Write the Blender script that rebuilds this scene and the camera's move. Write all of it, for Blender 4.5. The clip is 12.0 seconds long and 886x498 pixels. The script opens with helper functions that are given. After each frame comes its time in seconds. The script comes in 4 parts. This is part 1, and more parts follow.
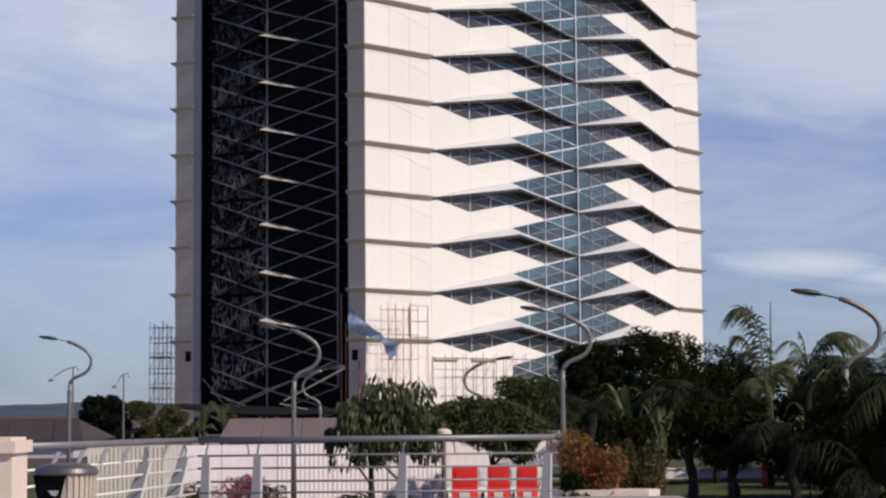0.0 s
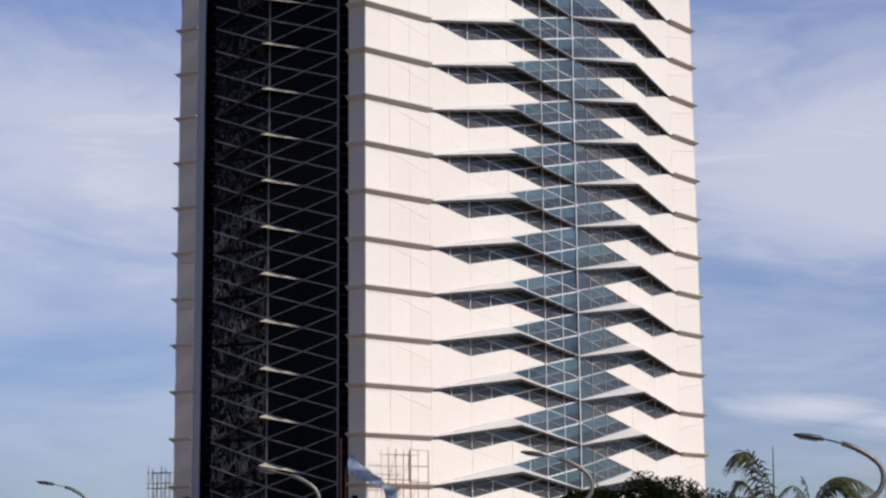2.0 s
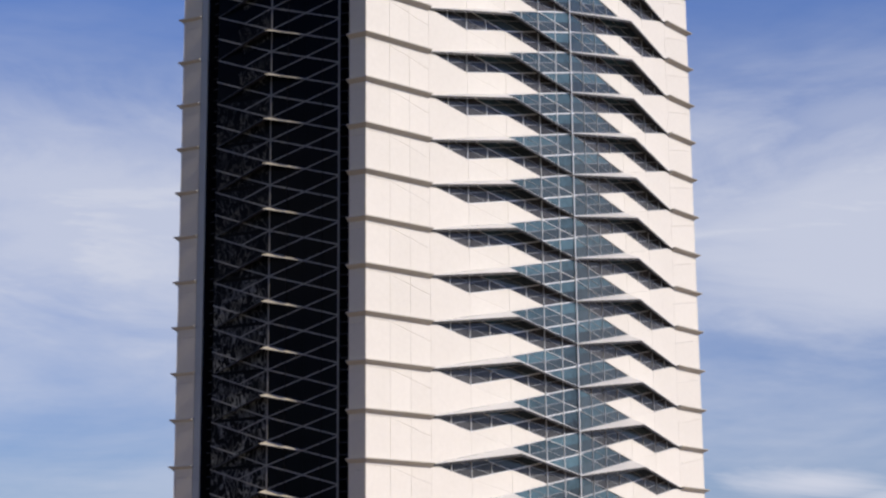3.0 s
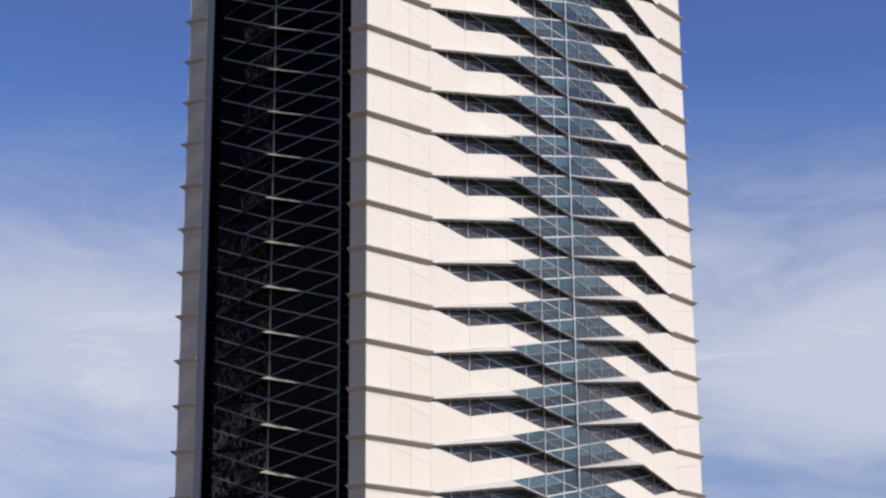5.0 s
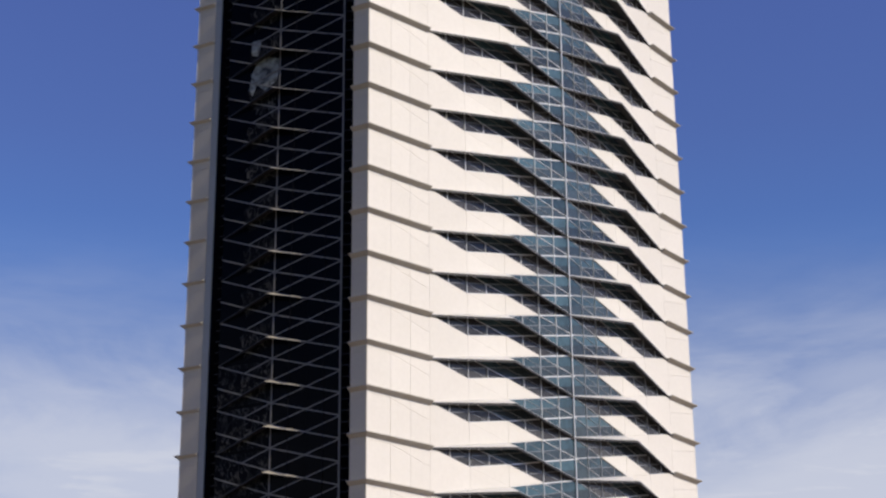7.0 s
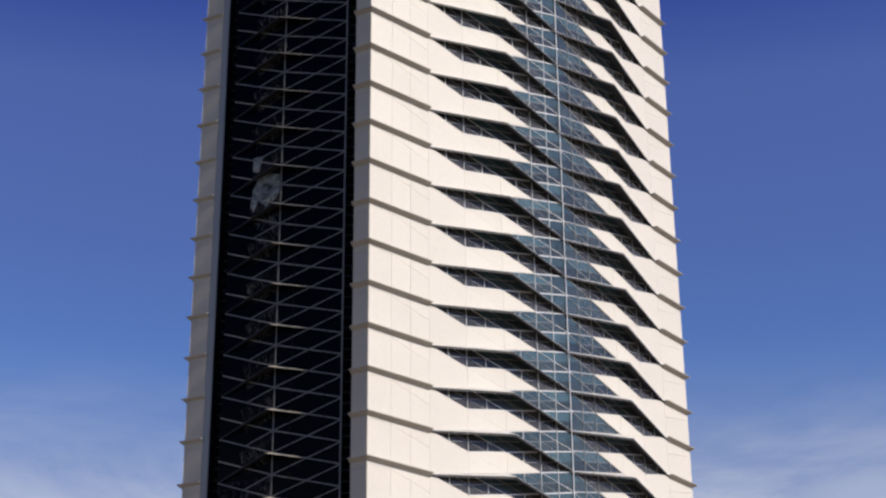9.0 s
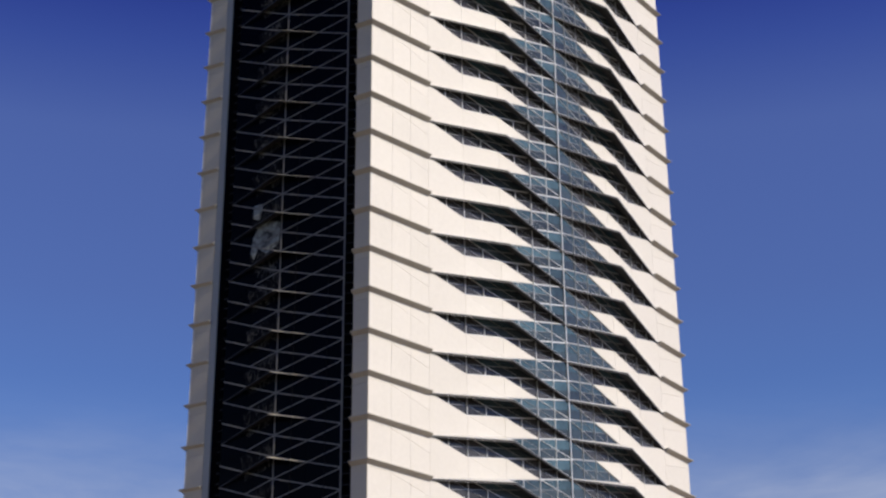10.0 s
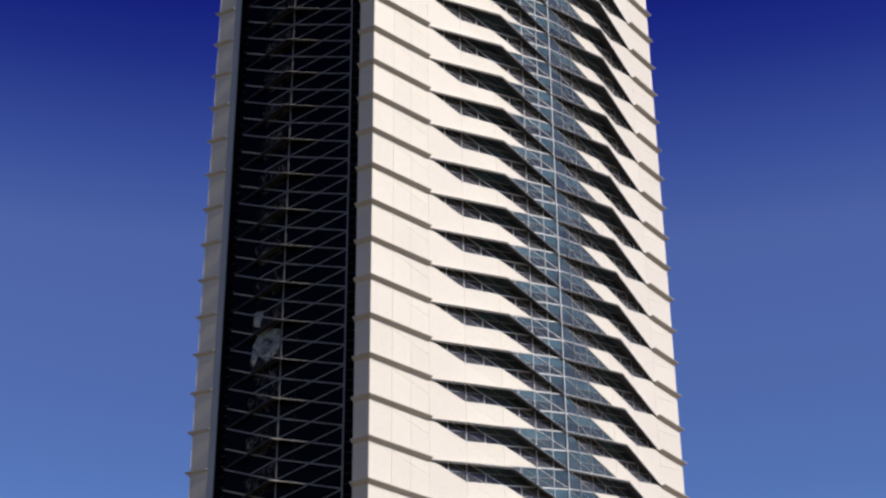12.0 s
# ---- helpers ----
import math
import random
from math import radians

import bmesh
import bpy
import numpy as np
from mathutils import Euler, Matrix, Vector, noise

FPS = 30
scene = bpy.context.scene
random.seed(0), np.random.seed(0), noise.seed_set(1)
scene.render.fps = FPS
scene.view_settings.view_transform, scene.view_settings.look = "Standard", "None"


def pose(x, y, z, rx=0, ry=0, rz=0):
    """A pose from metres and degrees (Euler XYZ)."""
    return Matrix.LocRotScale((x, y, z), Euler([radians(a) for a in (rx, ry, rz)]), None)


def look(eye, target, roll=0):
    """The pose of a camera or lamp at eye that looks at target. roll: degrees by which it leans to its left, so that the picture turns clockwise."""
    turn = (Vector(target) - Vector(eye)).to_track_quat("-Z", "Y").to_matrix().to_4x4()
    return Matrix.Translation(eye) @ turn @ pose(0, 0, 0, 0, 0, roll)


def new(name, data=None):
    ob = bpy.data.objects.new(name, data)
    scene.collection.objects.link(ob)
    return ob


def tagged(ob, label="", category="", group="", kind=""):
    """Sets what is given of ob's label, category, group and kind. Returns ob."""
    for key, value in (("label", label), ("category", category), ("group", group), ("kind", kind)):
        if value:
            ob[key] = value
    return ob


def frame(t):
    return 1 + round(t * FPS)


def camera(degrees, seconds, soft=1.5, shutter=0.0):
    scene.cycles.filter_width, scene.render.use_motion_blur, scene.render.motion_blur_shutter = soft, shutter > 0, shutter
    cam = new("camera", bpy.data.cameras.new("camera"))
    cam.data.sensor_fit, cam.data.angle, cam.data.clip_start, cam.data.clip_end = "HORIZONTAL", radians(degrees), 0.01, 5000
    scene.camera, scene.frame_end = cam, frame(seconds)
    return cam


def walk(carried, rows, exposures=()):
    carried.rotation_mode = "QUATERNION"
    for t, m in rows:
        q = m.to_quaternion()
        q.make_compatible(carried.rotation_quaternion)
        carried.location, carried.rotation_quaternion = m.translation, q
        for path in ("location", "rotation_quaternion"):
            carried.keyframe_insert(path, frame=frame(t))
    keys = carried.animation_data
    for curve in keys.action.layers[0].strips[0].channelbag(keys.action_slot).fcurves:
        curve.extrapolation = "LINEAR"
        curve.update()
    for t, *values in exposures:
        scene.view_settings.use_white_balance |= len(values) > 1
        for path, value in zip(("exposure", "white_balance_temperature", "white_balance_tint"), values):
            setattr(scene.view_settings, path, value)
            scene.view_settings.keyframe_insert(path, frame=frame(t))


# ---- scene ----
EYE = 1.6
# the tripod's tilt in degrees, second by second; it leans a little and never moves from its place
TILT = [(0.0, 5.160), (0.5, 6.198), (1.0, 7.513), (1.5, 8.620), (2.0, 9.790), (2.5, 10.818), (3.0, 12.182), (3.2, 12.708),
        (4.8, 15.650), (5.0, 16.137), (5.5, 17.738), (6.0, 18.919), (6.5, 19.834), (7.0, 20.615), (7.2, 20.880), (8.8, 23.840), (9.0, 24.323), (9.5, 25.314),
        (10.0, 25.853), (10.5, 26.727), (11.0, 27.790), (11.5, 28.672), (12.0, 29.295)]
cam = camera(27.922, 12.0, soft=2.4)
LEAN = pose(0, 0, EYE, 0, 0.3, 0)
walk(cam, [(t, LEAN @ pose(0, 0, 0, 90 + a) @ pose(0, 0, 0, 0, 0, -0.194)) for t, a in TILT],
     [(0.0, 0.0, 6500, 11), (1.5, 0.0, 6500, 10.3), (5.0, 0.0, 6550, 10), (9.0, 0.0, 6700, 8.5), (12.0, 0.0, 6700, 8.3)])

# ------------------------------------------------------------------ light
SUN_EL = 38.0
SUN_DIR = Vector((0.861 * math.cos(radians(SUN_EL)), -0.509 * math.cos(radians(SUN_EL)), math.sin(radians(SUN_EL)))).normalized()
sun = new("sun", bpy.data.lights.new("sun", "SUN"))
sun.data.energy, sun.data.angle, sun.data.color = 4.0, radians(0.5), (1.0, 0.91, 0.78)
sun.matrix_world = look(SUN_DIR * 300, (0, 0, 0))


def make_world():
    w = bpy.data.worlds.new("day_sky")
    scene.world = w
    w.use_nodes = True
    n, l = w.node_tree.nodes, w.node_tree.links
    n.clear()
    out, bg = n.new("ShaderNodeOutputWorld"), n.new("ShaderNodeBackground")
    sky = n.new("ShaderNodeTexSky")
    sky.sky_type, sky.sun_disc = "NISHITA", False
    sky.sun_elevation, sky.sun_rotation = radians(SUN_EL), math.atan2(SUN_DIR.x, SUN_DIR.y)
    sky.air_density, sky.dust_density, sky.ozone_density = 1.0, 0.3, 4.0
    bg.inputs["Strength"].default_value = 0.142
    tc, sep = n.new("ShaderNodeTexCoord"), n.new("ShaderNodeSeparateXYZ")
    l.new(tc.outputs["Generated"], sep.inputs[0])
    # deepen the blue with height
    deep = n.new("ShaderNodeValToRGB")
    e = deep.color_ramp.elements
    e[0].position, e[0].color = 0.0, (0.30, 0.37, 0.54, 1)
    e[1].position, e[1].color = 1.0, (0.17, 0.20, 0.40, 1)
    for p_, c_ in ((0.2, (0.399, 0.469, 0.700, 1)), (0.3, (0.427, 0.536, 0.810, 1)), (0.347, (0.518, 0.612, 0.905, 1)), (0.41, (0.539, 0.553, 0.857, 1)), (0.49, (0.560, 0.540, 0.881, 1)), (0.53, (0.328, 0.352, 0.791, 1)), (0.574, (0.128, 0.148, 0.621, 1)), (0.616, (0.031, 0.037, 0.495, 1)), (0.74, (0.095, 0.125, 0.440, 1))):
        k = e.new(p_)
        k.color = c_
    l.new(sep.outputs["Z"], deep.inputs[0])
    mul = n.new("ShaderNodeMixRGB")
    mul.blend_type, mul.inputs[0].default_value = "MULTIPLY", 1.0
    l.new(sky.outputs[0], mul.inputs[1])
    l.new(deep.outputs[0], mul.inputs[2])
    # thin cloud, thick near the horizon and gone overhead
    mp = n.new("ShaderNodeMapping")
    mp.inputs["Scale"].default_value = (2.2, 2.2, 7.0)
    mp.inputs["Location"].default_value = (0.4, 0.9, 0.1)
    l.new(tc.outputs["Generated"], mp.inputs[0])
    nz = n.new("ShaderNodeTexNoise")
    nz.inputs["Scale"].default_value, nz.inputs["Detail"].default_value, nz.inputs["Roughness"].default_value = 1.5, 8.0, 0.6
    nz.inputs["Distortion"].default_value = 0.4
    l.new(mp.outputs[0], nz.inputs[0])
    cr = n.new("ShaderNodeMapRange")
    cr.inputs[1].default_value, cr.inputs[2].default_value = 0.28, 0.58
    l.new(nz.outputs[0], cr.inputs[0])
    el = n.new("ShaderNodeMapRange")
    el.interpolation_type = "SMOOTHSTEP"
    el.inputs[1].default_value, el.inputs[2].default_value, el.inputs[3].default_value, el.inputs[4].default_value = 0.20, 0.37, 1.0, 0.0
    l.new(sep.outputs["Z"], el.inputs[0])
    lo = n.new("ShaderNodeMapRange")
    lo.inputs[1].default_value, lo.inputs[2].default_value, lo.inputs[3].default_value, lo.inputs[4].default_value = 0.06, 0.24, 0.42, 1.0
    l.new(sep.outputs["Z"], lo.inputs[0])
    f0, f = n.new("ShaderNodeMath"), n.new("ShaderNodeMath")
    f0.operation = f.operation = "MULTIPLY"
    l.new(cr.outputs[0], f0.inputs[0])
    l.new(lo.outputs[0], f0.inputs[1])
    l.new(f0.outputs[0], f.inputs[0])
    l.new(el.outputs[0], f.inputs[1])
    # slanting wisps that thin the upper cloud
    mp2, nz2, st = n.new("ShaderNodeMapping"), n.new("ShaderNodeTexNoise"), n.new("ShaderNodeMapRange")
    mp2.inputs["Rotation"].default_value, mp2.inputs["Scale"].default_value = (0, radians(24), 0), (3.0, 2.0, 13.0)
    l.new(tc.outputs["Generated"], mp2.inputs[0])
    nz2.inputs["Scale"].default_value, nz2.inputs["Detail"].default_value, nz2.inputs["Roughness"].default_value = 1.6, 7.0, 0.6
    nz2.inputs["Distortion"].default_value = 0.8
    l.new(mp2.outputs[0], nz2.inputs[0])
    st.inputs[1].default_value, st.inputs[2].default_value, st.inputs[3].default_value, st.inputs[4].default_value = 0.36, 0.60, 0.58, 1.06
    l.new(nz2.outputs[0], st.inputs[0])
    wisp = n.new("ShaderNodeMath")
    wisp.operation = "MULTIPLY"
    l.new(f.outputs[0], wisp.inputs[0])
    l.new(st.outputs[0], wisp.inputs[1])
    # soft cloud banks low over the land
    amount = wisp.outputs[0]
    for c_, r_, k_ in (((0.205, 0.975, 0.079), (0.075, 0.3, 0.015), 0.95), ((0.275, 0.96, 0.070), (0.09, 0.3, 0.017), 0.95), ((-0.215, 0.95, 0.218), (0.16, 0.5, 0.066), 0.8), ((0.235, 0.95, 0.215), (0.15, 0.5, 0.075), 0.85), ((0.24, 0.93, 0.272), (0.085, 0.4, 0.022), 0.5)):
        a_, b_, c2, mr, mm = (n.new("ShaderNodeVectorMath"), n.new("ShaderNodeVectorMath"), n.new("ShaderNodeVectorMath"), n.new("ShaderNodeMapRange"), n.new("ShaderNodeMath"))
        a_.operation, b_.operation, c2.operation = "SUBTRACT", "DIVIDE", "LENGTH"
        a_.inputs[1].default_value, b_.inputs[1].default_value = c_, r_
        l.new(tc.outputs["Generated"], a_.inputs[0])
        l.new(a_.outputs[0], b_.inputs[0])
        l.new(b_.outputs[0], c2.inputs[0])
        wob = n.new("ShaderNodeMath")
        wob.operation = "MULTIPLY_ADD"
        wob.inputs[1].default_value = -2.6
        l.new((nz2 if r_[2] < 0.02 else nz).outputs[0], wob.inputs[0])
        l.new(c2.outputs["Value"], wob.inputs[2])
        mr.interpolation_type = "SMOOTHSTEP"
        mr.inputs[1].default_value, mr.inputs[2].default_value, mr.inputs[3].default_value, mr.inputs[4].default_value = -1.25, -0.1, k_, 0.0
        l.new(wob.outputs[0], mr.inputs[0])
        mm.operation = "MAXIMUM"
        l.new(amount, mm.inputs[0])
        l.new(mr.outputs[0], mm.inputs[1])
        amount = mm.outputs[0]
    mix = n.new("ShaderNodeMixRGB")
    mix.inputs[2].default_value = (4.4, 4.62, 5.4, 1)
    l.new(amount, mix.inputs[0])
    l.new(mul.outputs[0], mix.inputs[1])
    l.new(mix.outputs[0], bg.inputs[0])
    l.new(bg.outputs[0], out.inputs[0])


make_world()


# ------------------------------------------------------------------ materials
def material(name, col, rough=0.6, metal=0.0, var=0.12, scale=1.0, fine=12.0, bump=0.0, spec=0.5, isle=0.0, objr=0.0, trans=0.0, tint=None, band=(0.55, 1.45), stretch=(1, 1, 1)):
    """Colour varied at a broad and a fine scale, with optional relief and piece-to-piece change."""
    m = bpy.data.materials.new(name)
    m.use_nodes = True
    n, l = m.node_tree.nodes, m.node_tree.links
    b = n["Principled BSDF"]
    b.inputs["Roughness"].default_value, b.inputs["Metallic"].default_value = rough, metal
    b.inputs["Specular IOR Level"].default_value = spec
    tc = n.new("ShaderNodeTexCoord")
    geo = n.new("ShaderNodeNewGeometry")
    n1, n2 = n.new("ShaderNodeTexNoise"), n.new("ShaderNodeTexNoise")
    n1.inputs["Scale"].default_value, n1.inputs["Detail"].default_value = scale, 4
    n2.inputs["Scale"].default_value, n2.inputs["Detail"].default_value = fine, 5
    mp = n.new("ShaderNodeMapping")
    mp.inputs["Scale"].default_value = stretch
    l.new(geo.outputs["Position"], mp.inputs[0])
    l.new(mp.outputs[0], n1.inputs[0])
    l.new(mp.outputs[0], n2.inputs[0])
    add = n.new("ShaderNodeMath")
    add.operation = "ADD"
    l.new(n1.outputs[0], add.inputs[0])
    l.new(n2.outputs[0], add.inputs[1])
    last = add.outputs[0]
    for amount, node, sock in ((isle, geo, "Random Per Island"), (objr, n.new("ShaderNodeObjectInfo"), "Random")):
        if amount:
            ma = n.new("ShaderNodeMath")
            ma.operation = "MULTIPLY_ADD"
            l.new(node.outputs[sock], ma.inputs[0])
            ma.inputs[1].default_value = amount
            l.new(last, ma.inputs[2])
            last = ma.outputs[0]
    mr = n.new("ShaderNodeMapRange")
    mr.inputs[1].default_value, mr.inputs[2].default_value = band[0], band[1] + isle + objr
    l.new(last, mr.inputs[0])
    mix = n.new("ShaderNodeMixRGB")
    c2 = tint or tuple(min(1, c * (1 + var)) for c in col)
    mix.inputs[1].default_value = (*[c * (1 - var) for c in col], 1)
    mix.inputs[2].default_value = (*c2, 1)
    l.new(mr.outputs[0], mix.inputs[0])
    l.new(mix.outputs[0], b.inputs["Base Color"])
    if trans:
        b.inputs["Subsurface Weight"].default_value = 0
        t, ms, out = n.new("ShaderNodeBsdfTranslucent"), n.new("ShaderNodeMixShader"), n["Material Output"]
        ms.inputs[0].default_value = trans
        l.new(mix.outputs[0], t.inputs[0])
        l.new(b.outputs[0], ms.inputs[1])
        l.new(t.outputs[0], ms.inputs[2])
        l.new(ms.outputs[0], out.inputs[0])
    if bump:
        bp = n.new("ShaderNodeBump")
        bp.inputs["Strength"].default_value, bp.inputs["Distance"].default_value = bump, 0.05
        l.new(n2.outputs[0], bp.inputs["Height"])
        l.new(bp.outputs[0], b.inputs["Normal"])
    return m


M_WHITE = material("white_cladding", (0.785, 0.745, 0.675), 0.45, 0, 0.12, 0.15, 2.5, objr=0.4, isle=0.5, tint=(0.84, 0.80, 0.735))
# the white cladding again, with the piers' shade put into a warm grey
M_PIER = material("shade_grey_cladding", (0.52, 0.465, 0.36), 0.5, 0, 0.08, 0.15, 2.5, objr=0.5)
M_STRIP = material("blue_grey_cladding", (0.30, 0.31, 0.29), 0.45, 0, 0.08, 0.3, 3)
M_LEDGE = material("ledge_metal", (0.42, 0.39, 0.34), 0.5, 0.0, 0.12, 0.4, 6)
M_HOOD = material("hood_cladding", (0.60, 0.59, 0.57), 0.4, 0, 0.06, 0.2, 3)
# shade under the awnings, put into a near-black colour
M_SOFFIT = material("shade_black_soffit", (0.020, 0.020, 0.022), 0.6, 0, 0.2, 0.4, 5)
M_GLASS = material("blue_glass", (0.036, 0.042, 0.048), 0.06, 0, 0.5, 0.25, 1.5, spec=0.6, objr=0.8, tint=(0.11, 0.20, 0.245))
M_GLASSG = material("grey_blue_glass", (0.040, 0.045, 0.050), 0.07, 0, 0.5, 0.25, 1.5, spec=0.5, objr=0.8, tint=(0.082, 0.115, 0.135))
# same glass as the blue panes, greyed for the shade under the awnings
M_SHADEGLASS = material("awning_shade_glass", (0.050, 0.049, 0.048), 0.10, 0, 0.5, 0.25, 1.5, spec=0.4, objr=0.8, tint=(0.105, 0.103, 0.104))
M_DARKGLASS = material("smoked_glass", (0.0012, 0.0016, 0.003), 0.10, 0, 0.4, 0.25, 1.5, spec=0.045, objr=0.6)
# one mullion metal in three tones, each face's light put into its grey
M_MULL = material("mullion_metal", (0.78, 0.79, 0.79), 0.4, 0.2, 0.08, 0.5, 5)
M_BARB = material("side_light_mullion_metal", (0.50, 0.51, 0.52), 0.45, 0.2, 0.08, 0.5, 5)
M_DMULL = material("shaded_mullion_metal", (0.175, 0.167, 0.152), 0.5, 0.1, 0.2, 0.5, 5)
M_TRANSOM = material("transom_metal", (0.30, 0.31, 0.32), 0.4, 0.2, 0.1, 0.5, 5)
M_CORE = material("dark_core", (0.008, 0.008, 0.01), 0.9, 0, 0.3, 0.3, 3, spec=0.1)
# reflections in the dark glass, put into colour as pale patches
M_REFLECTB = material("pale_reflection_patch", (0.05, 0.05, 0.05), 0.5, 0, 0.1, 0.8, 2.2, spec=0.1, tint=(0.26, 0.28, 0.26), band=(0.8, 1.15))


def squiggle_material(name, light, width):
    """Dark glass with reflections painted in as loose, wandering streaks."""
    m = material(name, (0.0015, 0.0018, 0.003), 0.4, 0, 0.2, 0.7, 2.3, spec=0.05)
    n, l = m.node_tree.nodes, m.node_tree.links
    b = n["Principled BSDF"]
    old = b.inputs["Base Color"].links[0].from_socket
    geo, mp, nz, big = n.new("ShaderNodeNewGeometry"), n.new("ShaderNodeMapping"), n.new("ShaderNodeTexNoise"), n.new("ShaderNodeTexNoise")
    mp.inputs["Scale"].default_value = (1.5, 1.5, 0.62)
    l.new(geo.outputs["Position"], mp.inputs[0])
    nz.inputs["Scale"].default_value, nz.inputs["Detail"].default_value, nz.inputs["Distortion"].default_value = 1.25, 2.0, 0.9
    big.inputs["Scale"].default_value, big.inputs["Detail"].default_value = 0.55, 2.0
    l.new(mp.outputs[0], nz.inputs[0])
    l.new(geo.outputs["Position"], big.inputs[0])
    sub, ab, mr, patch, mul, mix = (n.new("ShaderNodeMath"), n.new("ShaderNodeMath"), n.new("ShaderNodeMapRange"), n.new("ShaderNodeMapRange"), n.new("ShaderNodeMath"), n.new("ShaderNodeMixRGB"))
    sub.operation, ab.operation, mul.operation = "SUBTRACT", "ABSOLUTE", "MULTIPLY"
    sub.inputs[1].default_value = 0.5
    l.new(nz.outputs[0], sub.inputs[0])
    l.new(sub.outputs[0], ab.inputs[0])
    mr.inputs[1].default_value, mr.inputs[2].default_value, mr.inputs[3].default_value, mr.inputs[4].default_value = 0.0, width, 1.0, 0.0
    l.new(ab.outputs[0], mr.inputs[0])
    patch.inputs[1].default_value, patch.inputs[2].default_value, patch.inputs[3].default_value, patch.inputs[4].default_value = 0.40, 0.60, 0.25, 1.0
    l.new(big.outputs[0], patch.inputs[0])
    l.new(mr.outputs[0], mul.inputs[0])
    l.new(patch.outputs[0], mul.inputs[1])
    l.new(mul.outputs[0], mix.inputs[0])
    l.new(old, mix.inputs[1])
    mix.inputs[2].default_value = (*light, 1)
    l.new(mix.outputs[0], b.inputs["Base Color"])
    return m


M_REFLECT = squiggle_material("reflection_streaks", (0.16, 0.16, 0.15), 0.07)
M_REFLECTC = squiggle_material("thin_reflection_streaks", (0.085, 0.082, 0.075), 0.045)
M_STEEL = material("painted_lamp_steel", (0.20, 0.185, 0.165), 0.45, 0.3, 0.2, 1.5, 20)
M_HEAD = material("lamp_head_grey", (0.07, 0.07, 0.075), 0.5, 0.2, 0.2, 3, 20)
M_LENS = material("lamp_lens", (0.5, 0.48, 0.42), 0.25, 0, 0.1, 3, 20)
M_RAIL = material("brushed_rail_steel", (0.19, 0.19, 0.195), 0.45, 0.3, 0.15, 2, 40)
M_RAILW = material("white_rail_paint", (0.76, 0.74, 0.70), 0.5, 0, 0.12, 2, 30)
M_FENCE = material("cream_fence_paint", (0.80, 0.71, 0.58), 0.6, 0, 0.12, 2, 30)
M_POST = material("grey_post", (0.25, 0.255, 0.26), 0.5, 0, 0.1, 2, 30)
M_CREAM = material("cream_render", (0.72, 0.58, 0.47), 0.85, 0, 0.12, 1.5, 25, bump=0.3)
M_LID = material("bin_lid_metal", (0.13, 0.12, 0.115), 0.4, 0.4, 0.2, 4, 40)
M_BIN = material("bin_metal", (0.60, 0.51, 0.42), 0.45, 0.3, 0.2, 4, 40)
M_BLACK = material("black_plastic", (0.006, 0.006, 0.007), 0.8, 0, 0.3, 4, 30, spec=0.05)
M_HOARD = material("hoarding_white", (0.86, 0.77, 0.77), 0.6, 0, 0.10, 0.5, 5, objr=0.4)
M_RED = material("red_plastic", (0.80, 0.03, 0.02), 0.45, 0, 0.15, 2, 20)
M_WPLAST = material("white_plastic", (0.80, 0.76, 0.70), 0.45, 0, 0.1, 2, 20)
M_ROOF = material("pink_grey_roof", (0.17, 0.127, 0.115), 0.7, 0, 0.12, 0.6, 8)
M_BROWN = material("brown_roof_sheet", (0.048, 0.037, 0.032), 0.75, 0, 0.15, 0.5, 6)
M_CANOPY = material("canopy_grey", (0.014, 0.015, 0.015), 0.85, 0.0, 0.2, 0.4, 6, spec=0.1)
M_SCAFF = material("scaffold_tube", (0.26, 0.18, 0.15), 0.6, 0.3, 0.3, 1.5, 15)
M_SITE = material("galvanised_tube", (0.15, 0.13, 0.13), 0.6, 0.2, 0.3, 1.5, 15)
M_RUST = material("rusty_tube", (0.40, 0.19, 0.12), 0.8, 0.1, 0.4, 1.5, 15)
M_PLANK = material("scaffold_plank", (0.30, 0.24, 0.18), 0.85, 0, 0.3, 1.0, 12)
M_TARP = material("blue_tarpaulin", (0.10, 0.22, 0.42), 0.6, 0, 0.5, 1.1, 6, tint=(0.60, 0.70, 0.82))
M_BARK = material("bark", (0.035, 0.027, 0.019), 0.9, 0, 0.4, 4, 40, bump=0.6)
M_LEAF = material("broad_leaf", (0.050, 0.062, 0.020), 0.6, 0, 0.6, 0.9, 8, isle=0.9, trans=0.2, spec=0.15)
M_LEAFL = material("drooping_leaf", (0.055, 0.068, 0.026), 0.5, 0, 0.75, 0.9, 8, isle=1.2, trans=0.25, spec=0.25, tint=(0.15, 0.17, 0.075))
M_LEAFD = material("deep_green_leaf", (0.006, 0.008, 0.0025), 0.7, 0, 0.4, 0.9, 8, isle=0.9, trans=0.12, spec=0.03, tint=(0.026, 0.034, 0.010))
# two tones of palm leaf: shade put into the first, sun into the second
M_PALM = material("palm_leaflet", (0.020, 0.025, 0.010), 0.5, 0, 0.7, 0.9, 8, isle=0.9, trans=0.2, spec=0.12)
M_PALML = material("sun_toned_palm_leaflet", (0.115, 0.130, 0.052), 0.5, 0, 0.6, 0.9, 8, isle=0.9, trans=0.3, spec=0.25)
M_FIR = material("far_tree_leaf", (0.007, 0.011, 0.004), 0.7, 0, 0.5, 0.5, 4, isle=0.9, trans=0.15, spec=0.2)
M_CROTON = material("croton_leaf", (0.11, 0.036, 0.009), 0.5, 0, 0.5, 2.2, 8, isle=1.2, trans=0.25, tint=(0.40, 0.19, 0.025))
